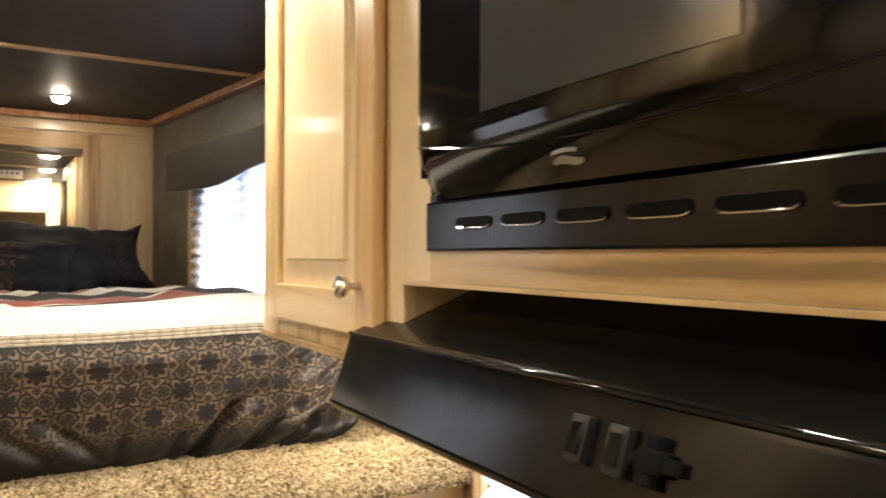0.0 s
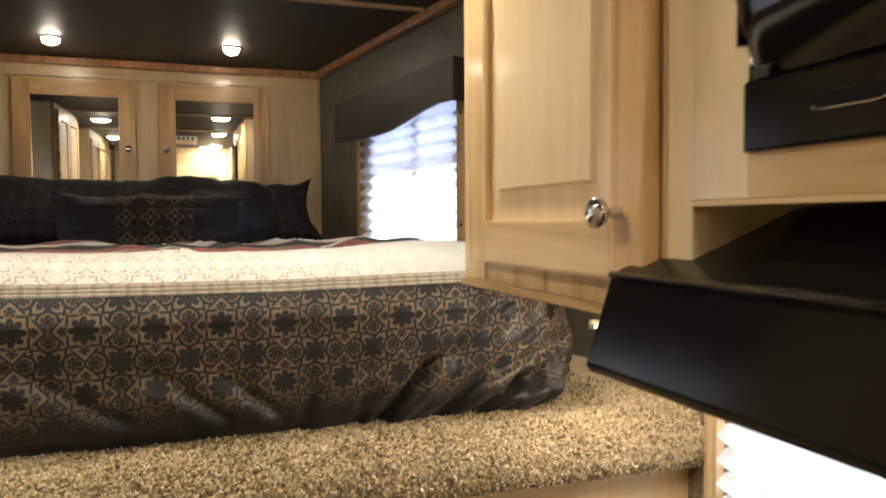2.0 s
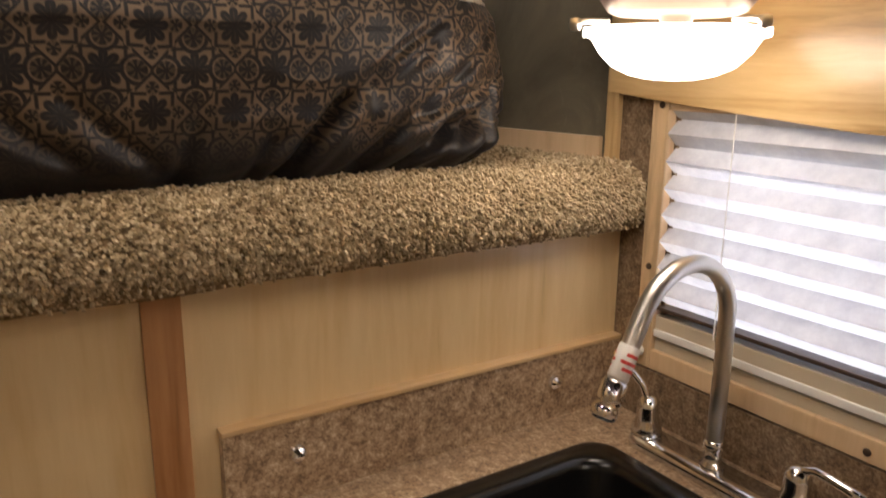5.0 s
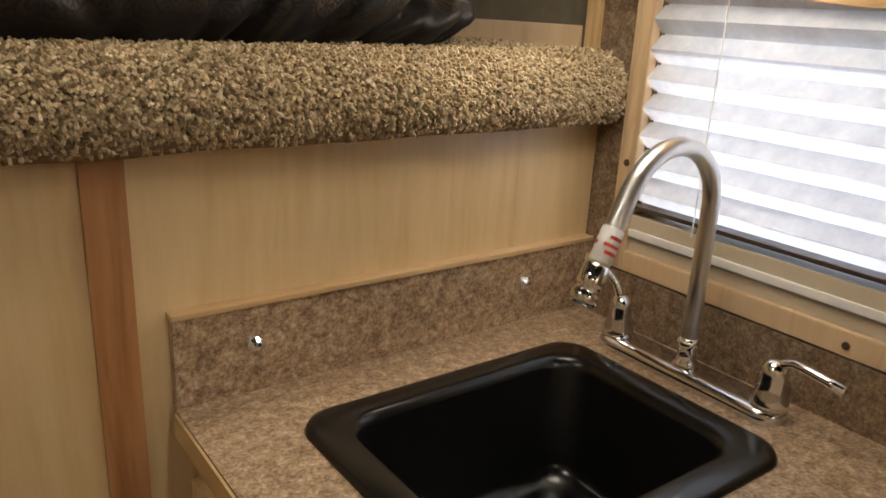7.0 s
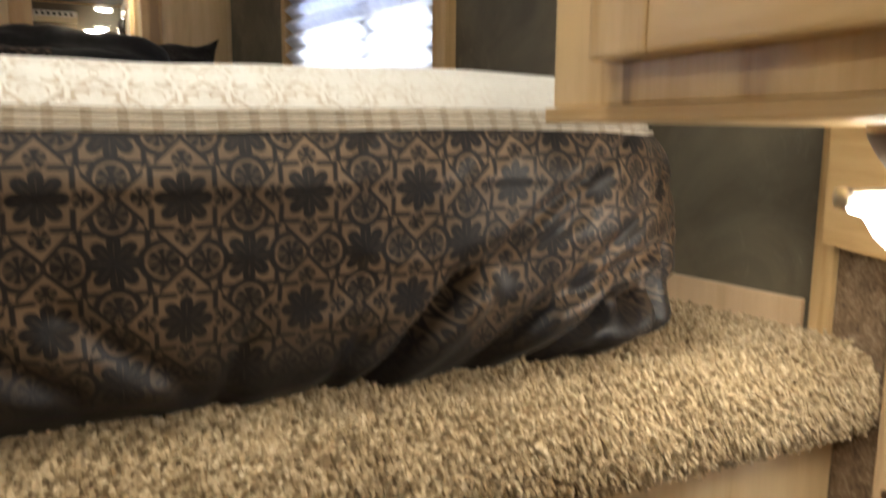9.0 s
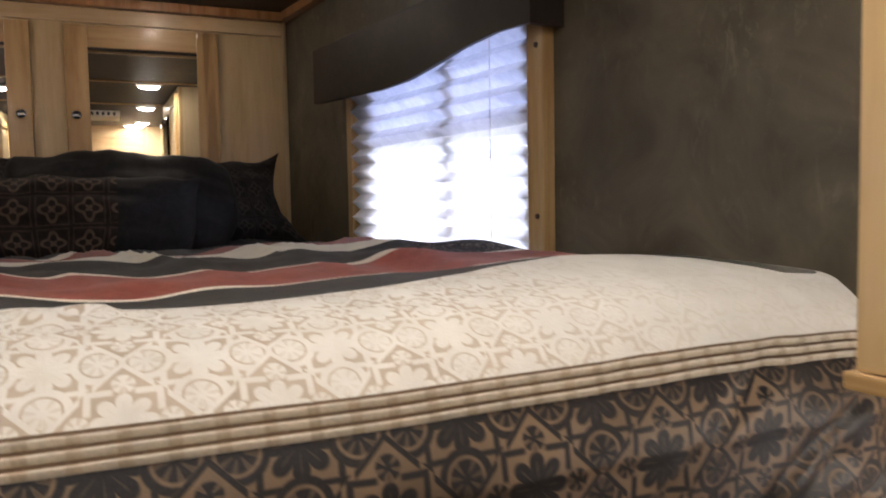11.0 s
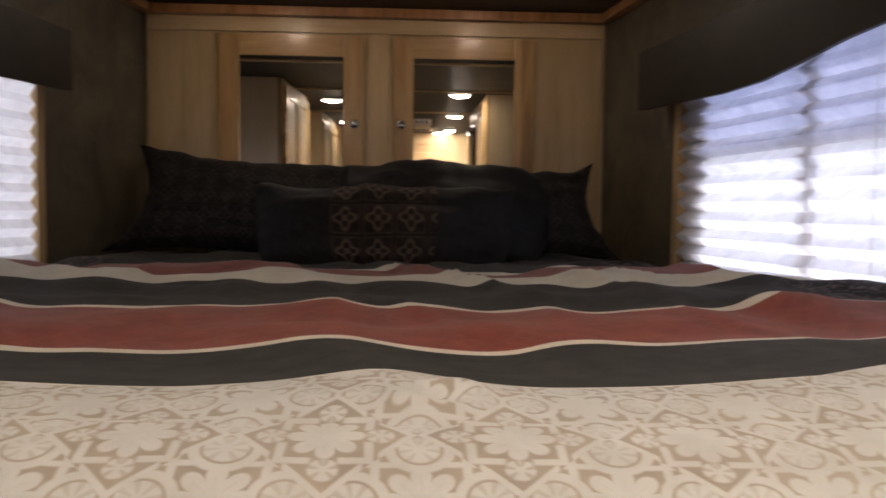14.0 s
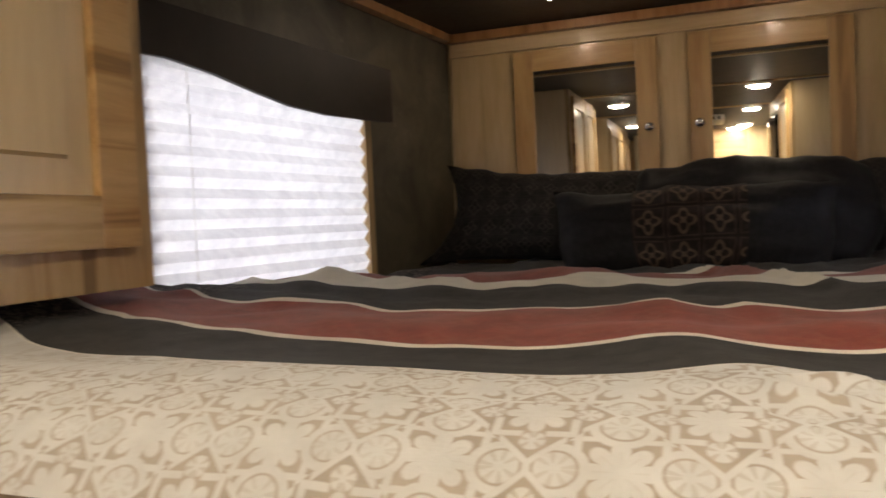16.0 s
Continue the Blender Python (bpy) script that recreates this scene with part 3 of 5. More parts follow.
def nose_window(side):
    m = NM[side]
    nm = "window_1" if side > 0 else "window_2"
    win = thing(nm, "side window by the bed with a white pleated blind lowered", "window", kind="structure")
    win.matrix_world = m

    def P(name, bm, mat, label="", smooth=False, bevel=0.0, parent=None):
        return part(name, bm, mat, parent or win, label, smooth, bevel)
    # sash with a middle bar, glass
    for a, b, c, d in ((WY0, WY1, WZ0, WZ0 + 0.03), (WY0, WY1, WZ1 - 0.03, WZ1), (WY0, WY0 + 0.03, WZ0 + 0.03, WZ1 - 0.03), (WY1 - (0.11 if side > 0 else 0.03), WY1, WZ0 + 0.03, WZ1 - 0.03),
                       (WY0 + 0.295, WY0 + 0.330, WZ0 + 0.03, WZ1 - 0.03))[:5 if side > 0 else 4]:
        P("sash_bar", box(a, b, 0.02, 0.04, c, d), BEIGE, bevel=0.002)
    if side > 0:
        P("sash_bar", box(WY0 + 0.03, WY1 - 0.11, 0.018, 0.0385, 1.895, 1.915), BEIGE)
    g = P("pane", box(WY0 + 0.03, WY1 - (0.11 if side > 0 else 0.03), 0.028, 0.032, WZ0 + 0.03, 1.895 if side > 0 else WZ1 - 0.03), GLASS)
    g.visible_shadow = False
    # unseen filter pane, added to dim the daylight above the rail
    if side > 0:
        P("pane", box(WY0 + 0.03, WY1 - 0.11, 0.028, 0.030, 1.915, WZ1 - 0.03), DIM_PANE, "added pane that dims daylight on the upper blind")
    # wooden frame round the blind
    fy0, fy1 = WY0 - 0.055, WY1 + (0.035 if side > 0 else 0.004)
    far = WY1 + (0.14 if side > 0 else 0.035)   # far end of the valance
    P("frame_upright", box(fy0, fy0 + 0.05, -0.030, -0.001, 1.58, 2.16), MAPLE_Z, "pale maple blind frame", bevel=0.003)
    P("frame_upright", box(fy1 - 0.03, fy1, -0.030, -0.001, 1.58, 2.16), MAPLE_Z, bevel=0.003)
    P("frame_head", box(fy0 + 0.05, fy1 - 0.03, -0.030, -0.001, 2.13, 2.16), SHADE_WOOD, bevel=0.003)
    for z in (2.035, 1.70):
        P("screw", lathe([(0.0, -0.034), (0.005, -0.033), (0.006, -0.030)], 10, "y", (fy0 + 0.02, 0, z)), SCREW)
    P("blind", pleated(fy0 + 0.045, fy1 - 0.028, 1.585, 2.15, 13, 0.026 if side > 0 else 0.015, -0.018), SHADE, "white pleated blind cloth glowing with daylight")
    P("blind_cord", tube([(fy0 + 0.17, -0.034, 1.60), (fy0 + 0.17, -0.034, 2.13)], 0.0009, 5), WHITE)
    # valance: shaped board standing off the wall, with a return at the near end
    pts = [(WY0 - 0.085, 2.062), (WY0 + 0.02, 2.066), (WY0 + 0.14, 2.056), (WY0 + 0.27, 2.036), (WY0 + 0.38, 2.022), (WY0 + 0.52, 2.018), (far - 0.05, 2.030), (far, 2.034),
           (far, 2.19), (WY0 - 0.085, 2.19)]
    if side < 0:
        pts = [(a, z + (0.020 - 0.012 * min(1.0, max(0.0, (a - WY0) / 0.8)) if z < 2.1 else 0.0)) for a, z in pts]
    P("valance_top", box(WY0 - 0.069, far, -0.0725, -0.001, 2.178, 2.189), VALANCE)
    val = P("valance", outline(pts, 0.012, Matrix(((1, 0, 0, 0), (0, 0, 1, -0.085), (0, 1, 0, 0), (0, 0, 0, 1)))), VALANCE, "dark brown shaped valance board", bevel=0.002)
    P("valance_return", box(WY0 - 0.085, WY0 - 0.070, -0.073, -0.001, 2.062, 2.188), VALANCE, bevel=0.002)
    return win


for side in (1, -1):
    nose_window(side)

# ---- kitchen window ----
kw = thing("window_3", "small kitchen window over the sink with a pleated blind", "window", kind="structure")
fx = XB - 0.001
for a, b, c, d in ((1.570, 1.604, 0.995, 1.47), (0.93, 0.97, 0.995, 1.47), (0.97, 1.570, 0.995, 1.030)):
    part("frame_board", box(fx - 0.020, fx, a, b, c, d), SHADE_WOOD, kw, "pale maple blind frame", bevel=0.003)
part("frame_board", box(fx - 0.020, fx, 0.97, 1.570, 1.44, 1.47), SHADE_WOOD, kw, bevel=0.003)
for y, z in ((1.584, 1.448), (1.587, 1.176), (1.19, 1.010)):
    part("screw", lathe([(0.0, -0.003), (0.005, -0.002), (0.006, 0.0)], 10, "x", (fx - 0.020, y, z)), SCREW, kw)
for z, h, mt, dx in ((1.040, 0.020, BEIGE, 0.0), (1.062, 0.013, WHITE, 0.006), (1.080, 0.024, BEIGE, 0.002), (1.106, 0.007, SCREW, 0.004)):
    part("sill_rail", box(fx - 0.012 - dx, fx + 0.03, 0.972, 1.568, z - h / 2, z + h / 2), mt, kw, bevel=0.002)
for a, b, c, d in ((KY0, KY1, KZ0, KZ0 + 0.025), (KY0, KY1, KZ1 - 0.025, KZ1), (KY0, KY0 + 0.025, KZ0 + 0.025, KZ1 - 0.025), (KY1 - 0.025, KY1, KZ0 + 0.025, KZ1 - 0.025)):
    part("sash_bar", box(XB + 0.031, XB + 0.048, a, b, c, d), BEIGE, kw, bevel=0.002)
gp = part("pane", box(XB + 0.038, XB + 0.041, KY0 + 0.025, KY1 - 0.025, KZ0 + 0.025, KZ1 - 0.025), GLASS, kw)
gp.visible_shadow = False
bl = pleated(0.972, 1.568, 1.112, 1.47, 8, 0.024, 0.0)
bmesh.ops.transform(bl, matrix=Matrix(((0, 1, 0, XB - 0.010), (1, 0, 0, 0), (0, 0, 1, 0), (0, 0, 0, 1))), verts=bl.verts)
part("blind", bl, SHADE, kw, "white pleated blind cloth")
part("blind_cord", tube([(XB - 0.028, 1.44, 1.09), (XB - 0.026, 1.44, 1.45)], 0.0011, 5), WHITE, kw)
part("cord_clip", lathe([(0.0, -0.014), (0.009, -0.013), (0.010, -0.004), (0.007, 0.0)], 16, "x", (fx - 0.020, 1.590, 1.024)), WHITE, kw, "white round cord clip")
# wavy maple board above the window
wav = [(Y0 - 0.01, 1.466), (1.55, 1.452), (1.40, 1.440), (1.25, 1.428), (1.10, 1.424), (0.9, 1.430), (0.3, 1.44), (0.3, 1.612), (Y0 - 0.01, 1.612)]
st("window_board", outline(wav, 0.014, Matrix(((0, 0, -1, XB - 0.024), (1, 0, 0, 0), (0, 1, 0, 0), (0, 0, 0, 1)))), MAPLE_Y, "maple board with a wavy lower edge above the window", "trim", 0.002)

# ---- kitchen: counter, sink, tap ----
CX0, CZ = 0.345, 0.90
SX0, SX1, SY0, SY1 = 0.456, 0.938, 1.165, 1.553    # sink rim
base = thing("base_cabinet", "maple kitchen base cabinet under the counter", "cabinet")
part("body", box(CX0 + 0.035, XB - 0.004, -0.6, 1.672, 0.10, 0.700), PALE_Z, base)
part("face_frame", box(CX0 + 0.020, CX0 + 0.035, -0.6, 1.672, 0.10, CZ - 0.036), MAPLE_Z, base, bevel=0.002)
part("toe_kick", box(CX0 + 0.09, XB - 0.004, -0.6, 1.672, 0.0, 0.10), SHADE_WOOD, base)
for y0, y1 in ((1.14, 1.62), (0.60, 1.08), (0.06, 0.54)):
    d = part("door", box(CX0 + 0.002, CX0 + 0.019, y0, y1, 0.16, 0.82), MAPLE_Z, base, bevel=0.004)
    part("knob", lathe([(0.0, -0.03), (0.014, -0.028), (0.016, -0.02), (0.007, -0.012), (0.006, 0.0)], 16, "x", (CX0 + 0.002, y1 - 0.04, 0.76)), NICKEL, d)

top = thing("countertop", "brown granite-look laminate countertop with a black sink", "countertop")
Y1C = 1.655
bm = bmesh.new()
rings = []
for z in (CZ, CZ - 0.035):
    rings.append([[bm.verts.new((x, y, z)) for x, y in ((a0, b0), (a1, b0), (a1, b1), (a0, b1))] for a0, a1, b0, b1 in
                  ((CX0, XB - 0.003, -0.6, Y1C), (SX0 + 0.012, SX1 - 0.012, SY0 + 0.012, SY1 - 0.012))])
for k in range(4):
    n = (k + 1) % 4
    for lv in (0, 1):
        o, i_ = rings[lv]
        bm.faces.new((o[k], o[n], i_[n], i_[k]))
    for w_ in (0, 1):
        t_, u_ = rings[0][w_], rings[1][w_]
        bm.faces.new((t_[k], t_[n], u_[n], u_[k]))
part("slab", bm, LAMINATE, top)
part("edge_band", box(CX0 - 0.004, CX0 - 0.0005, -0.6, Y1C, CZ - 0.037, CZ - 0.003), MAPLE_Y, top)

bsp = thing("backsplash", "brown laminate backsplash board with a maple cap and chrome screws", "backsplash")
part("board", box(CX0 + 0.002, XB - 0.004, 1.656, 1.674, CZ, 1.021), LAMINATE, bsp)
part("cap", box(CX0, XB - 0.004, 1.653, 1.675, 1.0215, 1.0295), MAPLE_X, bsp, "thin maple cap strip", bevel=0.002)
for x in (0.451, 0.928):
    part("screw", lathe([(0.0, -0.013), (0.006, -0.012), (0.0115, -0.007), (0.0135, 0.0)], 16, "y", (x, 1.656, 0.969)), CHROME, bsp, "chrome screw cap")
side_board = thing("side_splash", "brown laminate board along the window wall, shade put into its colour", "backsplash")
# board takes the darkened laminate, standing in for shade below the window
part("board", box(XB - 0.022, XB - 0.003, -0.6, 1.652, CZ + 0.0005, 0.992), SHADED_LAMINATE, side_board)
part("cap", box(XB - 0.024, XB - 0.003, 1.606, 1.6525, 0.9925, 1.0005), MAPLE_Y, side_board, "short maple cap strip", bevel=0.002)

sink = thing("sink", "square black composite kitchen sink with a rounded rim", "sink")


def rrect(x0, x1, y0, y1, r, n=7):
    pts = []
    for cx, cy, a0 in ((x1 - r, y1 - r, 0), (x0 + r, y1 - r, 90), (x0 + r, y0 + r, 180), (x1 - r, y0 + r, 270)):
        for i in range(n + 1):
            a = radians(a0 + 90 * i / n)
            pts.append((cx + r * math.cos(a), cy + r * math.sin(a)))
    return pts


def loft(levels):
    bm = bmesh.new()
    rings = [[bm.verts.new((x, y, z)) for x, y in pts] for pts, z in levels]
    for a, b in zip(rings, rings[1:]):
        for i in range(len(a)):
            bm.faces.new((a[i], a[(i + 1) % len(a)], b[(i + 1) % len(a)], b[i]))
    bm.faces.new(rings[-1])
    return bm


def rr(d, r):
    return rrect(SX0 + d, SX1 - d, SY0 + d, SY1 - d, r)


part("basin", loft([(rr(0, 0.045), CZ + 0.001), (rr(0.003, 0.045), CZ + 0.009), (rr(0.010, 0.045), CZ + 0.012), (rr(0.040, 0.05), CZ + 0.012), (rr(0.046, 0.05), CZ + 0.008),
                    (rr(0.050, 0.05), CZ - 0.004), (rr(0.062, 0.05), CZ - 0.155), (rr(0.075, 0.05), CZ - 0.175), (rr(0.10, 0.04), CZ - 0.18)]), BLACK_SINK, sink, smooth=True)
part("drain", lathe([(0.045, 0.001), (0.044, 0.004), (0.030, 0.002), (0.028, -0.001)], 24, "z", (0.70, 1.36, CZ - 0.18)), CHROME, sink, "chrome drain ring", smooth=True)
part("stopper_handle", lathe([(0.020, 0.0), (0.018, 0.012), (0.006, 0.016), (0.006, 0.035), (0.012, 0.04), (0.010, 0.048), (0, 0.05)], 16, "z", (0.70, 1.36, CZ - 0.178)), CHROME, sink, smooth=True)

tap = thing("kitchen_faucet", "chrome high-arc kitchen faucet with two lever handles", "faucet")
TX = 1.0
deck = rrect(TX - 0.032, TX + 0.032, 1.215, 1.530, 0.03)
part("deck_plate", loft([(deck, CZ + 0.001), (deck, CZ + 0.010), ([(TX + (x - TX) * 0.94, 1.3725 + (y - 1.3725) * 0.99) for x, y in deck], CZ + 0.016),
                         ([(TX + (x - TX) * 0.82, 1.3725 + (y - 1.3725) * 0.97) for x, y in deck], CZ + 0.0195), ([(TX + (x - TX) * 0.5, 1.3725 + (y - 1.3725) * 0.93) for x, y in deck], CZ + 0.021)]), CHROME, tap, smooth=True)
part("spout_base", lathe([(0.019, 0.018), (0.019, 0.026), (0.014, 0.030), (0.013, 0.050), (0.016, 0.053), (0.016, 0.062), (0.011, 0.066)], 20, "z", (TX, 1.375, CZ)), CHROME, tap, smooth=True)
arc = [(TX, 1.375, CZ + 0.06), (TX + 0.001, 1.375, CZ + 0.16), (TX, 1.375, CZ + 0.235)]
for i in range(1, 15):
    a = radians(150 * i / 14)
    arc.append((TX - 0.105 + 0.105 * math.cos(a), 1.375 - 0.017 * i / 14, CZ + 0.250 + 0.103 * math.sin(a)))
e0 = Vector(arc[-1])
dirv = (Vector((0.737, 1.352, CZ + 0.180)) - e0).normalized()
arc += [tuple(e0 + dirv * 0.04), tuple(e0 + dirv * 0.128)]
part("spout", tube(arc, 0.0125, 18), NICKEL, tap, "brushed high-arc spout", smooth=True)
end = e0 + dirv * 0.124
q = dirv.to_track_quat("Z", "Y").to_matrix().to_4x4()
bm = lathe([(0.0135, -0.034), (0.0165, -0.030), (0.0170, -0.010), (0.0165, -0.004), (0.0140, -0.002), (0.0175, 0.004), (0.0175, 0.014), (0.0140, 0.018), (0.010, 0.019)], 24)
bmesh.ops.transform(bm, matrix=Matrix.Translation(end) @ q, verts=bm.verts)
part("aerator", bm, CHROME, tap, smooth=True)
bm = lathe([(0.0136, -0.022), (0.0140, -0.021), (0.0140, 0.021), (0.0136, 0.022)], 20)
bmesh.ops.transform(bm, matrix=Matrix.Translation(e0 + dirv * 0.066) @ q, verts=bm.verts)
tag = part("paper_tag", bm, WHITE, tap, "white paper tag with red print", smooth=True)
for dz, ln in ((-0.010, 0.014), (0.0, 0.018), (0.009, 0.016)):
    bm = lathe([(0.0143, dz - 0.0022), (0.0143, dz + 0.0022)], 20)
    bmesh.ops.delete(bm, geom=[f for f in bm.faces if len(f.verts) > 4 or abs(f.calc_center_median().y) > ln / 1.4], context="FACES")
    bmesh.ops.transform(bm, matrix=Matrix.Translation(e0 + dirv * 0.066) @ q, verts=bm.verts)
    part("print_bar", bm, RED_INK, tag)
LEVERS = ((1.505, Vector((-0.45, 0.89, 0)), ((0, 0), (0.006, 0.014), (0.012, 0.028), (0.028, 0.044), (0.052, 0.056), (0.066, 0.060))),
          (1.240, Vector((-0.05, -1.0, 0)), ((0, 0), (0.010, 0.010), (0.024, 0.016), (0.045, 0.015), (0.070, 0.012), (0.092, 0.009))))
for y, d, run in LEVERS:
    h = part("lever_handle", lathe([(0.025, 0.018), (0.025, 0.028), (0.021, 0.040), (0.018, 0.052), (0.0185, 0.066), (0.017, 0.076), (0.010, 0.084), (0.0, 0.086)], 20, "z", (TX, y, CZ)), CHROME, tap, smooth=True)
    o = Vector((TX, y, CZ + 0.074))
    part("lever", tube([o + d * a + Vector((0, 0, up)) for a, up in run], [0.0075, 0.0065, 0.006, 0.006, 0.0065, 0.0075], 12), CHROME, h, smooth=True)

# ---- upper cabinet, hood, microwave ----
FXU = 0.580     # face frame plane


def raised_door(name, y0, y1, z0, z1, x, parent, towards=-1, knob_at=None, far_stile=None, near_stile=None):
    """Frame-and-panel door standing in a plane of constant x, its face towards +x or -x."""
    s = towards
    d = part(name, box(x, x + s * 0.006, y0 + 0.05, y1 - 0.05, z0 + 0.05, z1 - 0.05), PALE_Z, parent)
    wd = 0.062
    for a, b, c, e, mt in ((y0, y0 + wd, z0, z1, near_stile or MAPLE_Z), (y1 - wd, y1, z0, z1, far_stile or MAPLE_Z), (y0 + wd, y1 - wd, z0, z0 + wd, MAPLE_Y), (y0 + wd, y1 - wd, z1 - wd, z1, MAPLE_Y)):
        part("rail" if mt is MAPLE_Y else "stile", box(x + s * 0.0, x + s * 0.019, a, b, c, e), mt, d, bevel=0.004)
    # raised field with a sloping margin
    a0, a1, c0, c1, k = y0 + wd, y1 - wd, z0 + wd, z1 - wd, 0.040
    bm = bmesh.new()
    o = [bm.verts.new((x + s * 0.0065, yy, zz)) for yy, zz in ((a0, c0), (a1, c0), (a1, c1), (a0, c1))]
    i0 = [bm.verts.new((x + s * 0.010, yy, zz)) for yy, zz in ((a0 + k, c0 + k), (a1 - k, c0 + k), (a1 - k, c1 - k), (a0 + k, c1 - k))]
    i1 = [bm.verts.new((x + s * 0.016, yy, zz)) for yy, zz in ((a0 + k + .004, c0 + k + .004), (a1 - k - .004, c0 + k + .004), (a1 - k - .004, c1 - k - .004), (a0 + k + .004, c1 - k - .004))]
    for p, r in ((o, i0), (i0, i1)):
        for j in range(4):
            bm.faces.new((p[j], p[(j + 1) % 4], r[(j + 1) % 4], r[j]))
    bm.faces.new(i1)
    part("raised_panel", bm, PALE_Z, d, "paler raised centre panel")
    if knob_at:
        part("knob", lathe([(0.006, 0.0), (0.0075, s * 0.004), (0.0055, s * 0.008), (0.0055, s * 0.016), (0.013, s * 0.020), (0.0165, s * 0.026), (0.0145, s * 0.032), (0.007, s * 0.035), (0, s * 0.0355)], 20, "x",
                           (x + s * 0.019, *knob_at)), CHROME, d, "round polished knob", smooth=True)
    return d


uc = thing("upper_cabinet", "maple wall cabinet with a raised-panel door and round knob", "cabinet")
part("body", box(FXU + 0.02, XB - 0.003, 1.075, 1.568, 1.633, ZC - 0.003), PALE_Z, uc)
part("face_frame", box(FXU, FXU + 0.02, 1.040, 1.586, 1.620, ZC - 0.004), MAPLE_Z, uc, bevel=0.002)
part("bottom_rail", box(FXU - 0.004, XB - 0.003, 1.015, 1.592, 1.608, 1.6195), MAPLE_Y, uc, bevel=0.002)
part("end_panel", box(FXU + 0.0205, XB - 0.003, 1.5685, 1.585, 1.620, ZC - 0.004), PALE_Z, uc)
raised_door("door", 1.048, 1.515, 1.650, 2.36, FXU - 0.001, uc, -1, (1.090, 1.719), None, GOLD_Z)

ov = thing("oven_cabinet", "maple cabinet surround holding the microwave", "cabinet")
OY = 0.932     # edge of the microwave opening
part("wide_stile", box(FXU + 0.001, FXU + 0.020, 1.002, 1.0395, 1.640, ZC - 0.004), PALE_Z, ov)
part("wide_stile", box(FXU + 0.001, FXU + 0.020, OY, 1.0018, 1.7295, ZC - 0.004), PALE_Z, ov)
part("apron", box(FXU + 0.001, FXU + 0.020, 0.222, OY - 0.0003, 1.7295, 1.7655), MAPLE_Y, ov, "maple apron below the microwave")
part("apron_edge", box(FXU - 0.0005, FXU + 0.022, 0.222, 1.0018, 1.7235, 1.7290), MAPLE_Y, ov, bevel=0.0012)
part("niche_side", box(FXU + 0.0205, XB - 0.003, 1.002, 1.016, 1.622, 1.7640), PALE_Z, ov)
part("shelf", box(FXU + 0.0225, XB - 0.003, 0.25, 1.0018, 1.7295, 1.7480), PALE_Z, ov)
part("opening_side", box(FXU + 0.0205, XB - 0.003, OY + 0.001, OY + 0.015, 1.7645, ZC - 0.004), PALE_Z, ov)
part("side_panel", box(FXU + 0.001, XB - 0.003, 0.205, 0.2215, 1.73, ZC - 0.004), PALE_Z, ov)
part("top_rail", box(FXU + 0.001, FXU + 0.020, 0.222, OY - 0.0003, 2.30, ZC - 0.004), MAPLE_Y, ov)

mw = thing("microwave", "glossy black built-in microwave with a curved door", "microwave")
MY0, MY1, MX = 0.245, 0.930, 0.578
part("body", box(MX + 0.0225, XB - 0.02, MY0, MY1, 1.766, 2.28), BLACK_SATIN, mw)
part("vent_plate", box(MX - 0.004, MX + 0.019, MY0, MY1, 1.7655, 1.822), BLACK_GLOSS, mw, bevel=0.003)
for k in range(6):
    y = 0.8255 - k * 0.0865
    bm = outline(rrect(y - 0.033, y + 0.033, 1.7905, 1.8015, 0.0054, 4), 0.002, Matrix(((0, 0, 1, MX - 0.0060), (1, 0, 0, 0), (0, 1, 0, 0), (0, 0, 0, 1))))
    v = part("vent_slot", bm, BLACK_MATT, mw, "black rounded vent slot")
    part("slot_lip", tube([(MX - 0.0062, y + a, 1.7897 + c) for a, c in ((-0.031, 0.003), (-0.028, 0.0008), (-0.02, 0.0), (0.02, 0.0), (0.028, 0.0008), (0.031, 0.003))], 0.0010, 6), CHROME, v)


def bow(y):
    k = (y - (MY0 + MY1) / 2) / (MY1 - MY0) * 2
    return 0.017 * (1 - k * k)


def door_x(y, z):
    """Front surface of the door: bowed across, rolled back along its foot and head."""
    v = (z - 1.824) / 0.446
    u = (MY1 - y) / (MY1 - MY0)
    back = 0.026 * max(0.0, 1 - v / 0.15) ** 1.8 + 0.020 * max(0.0, 1 - (1 - v) / 0.07) ** 2
    side_r = 0.010 * (1 - min(1.0, min(u, 1 - u) / 0.03)) ** 2
    return MX - 0.022 - bow(y) + back + side_r


def door_fn(u, v):
    y, z = MY1 + u * (MY0 - MY1), 1.824 + v * 0.446
    return (door_x(y, z), y, z)


part("door", grid(60, 40, door_fn), OVEN_GLOSS, mw, "curved gloss black door", smooth=True)
part("door_rim", box(MX + 0.0, MX + 0.019, MY0 + 0.002, MY1 - 0.002, 1.830, 2.276), OVEN_GLOSS, mw, bevel=0.004)
part("door_side", box(MX - 0.012, MX - 0.0005, MY1 - 0.006, MY1 - 0.0015, 1.850, 2.262), OVEN_GLOSS, mw)
part("door_foot", box(MX + 0.002, MX + 0.016, MY0 + 0.012, MY1 - 0.012, 1.8225, 1.8295), BLACK_MATT, mw)
part("hinge_lug", box(MX - 0.006, MX + 0.001, MY1 - 0.030, MY1 - 0.014, 1.8222, 1.8300), BLACK_SATIN, mw, bevel=0.001)
part("door_window", grid(20, 14, lambda u, v: (door_x(0.765 - u * 0.30, 1.898 + v * 0.30) - 0.0015, 0.765 - u * 0.30, 1.898 + v * 0.30)), GLASS_BLACK, mw, "dark glass window", smooth=True)


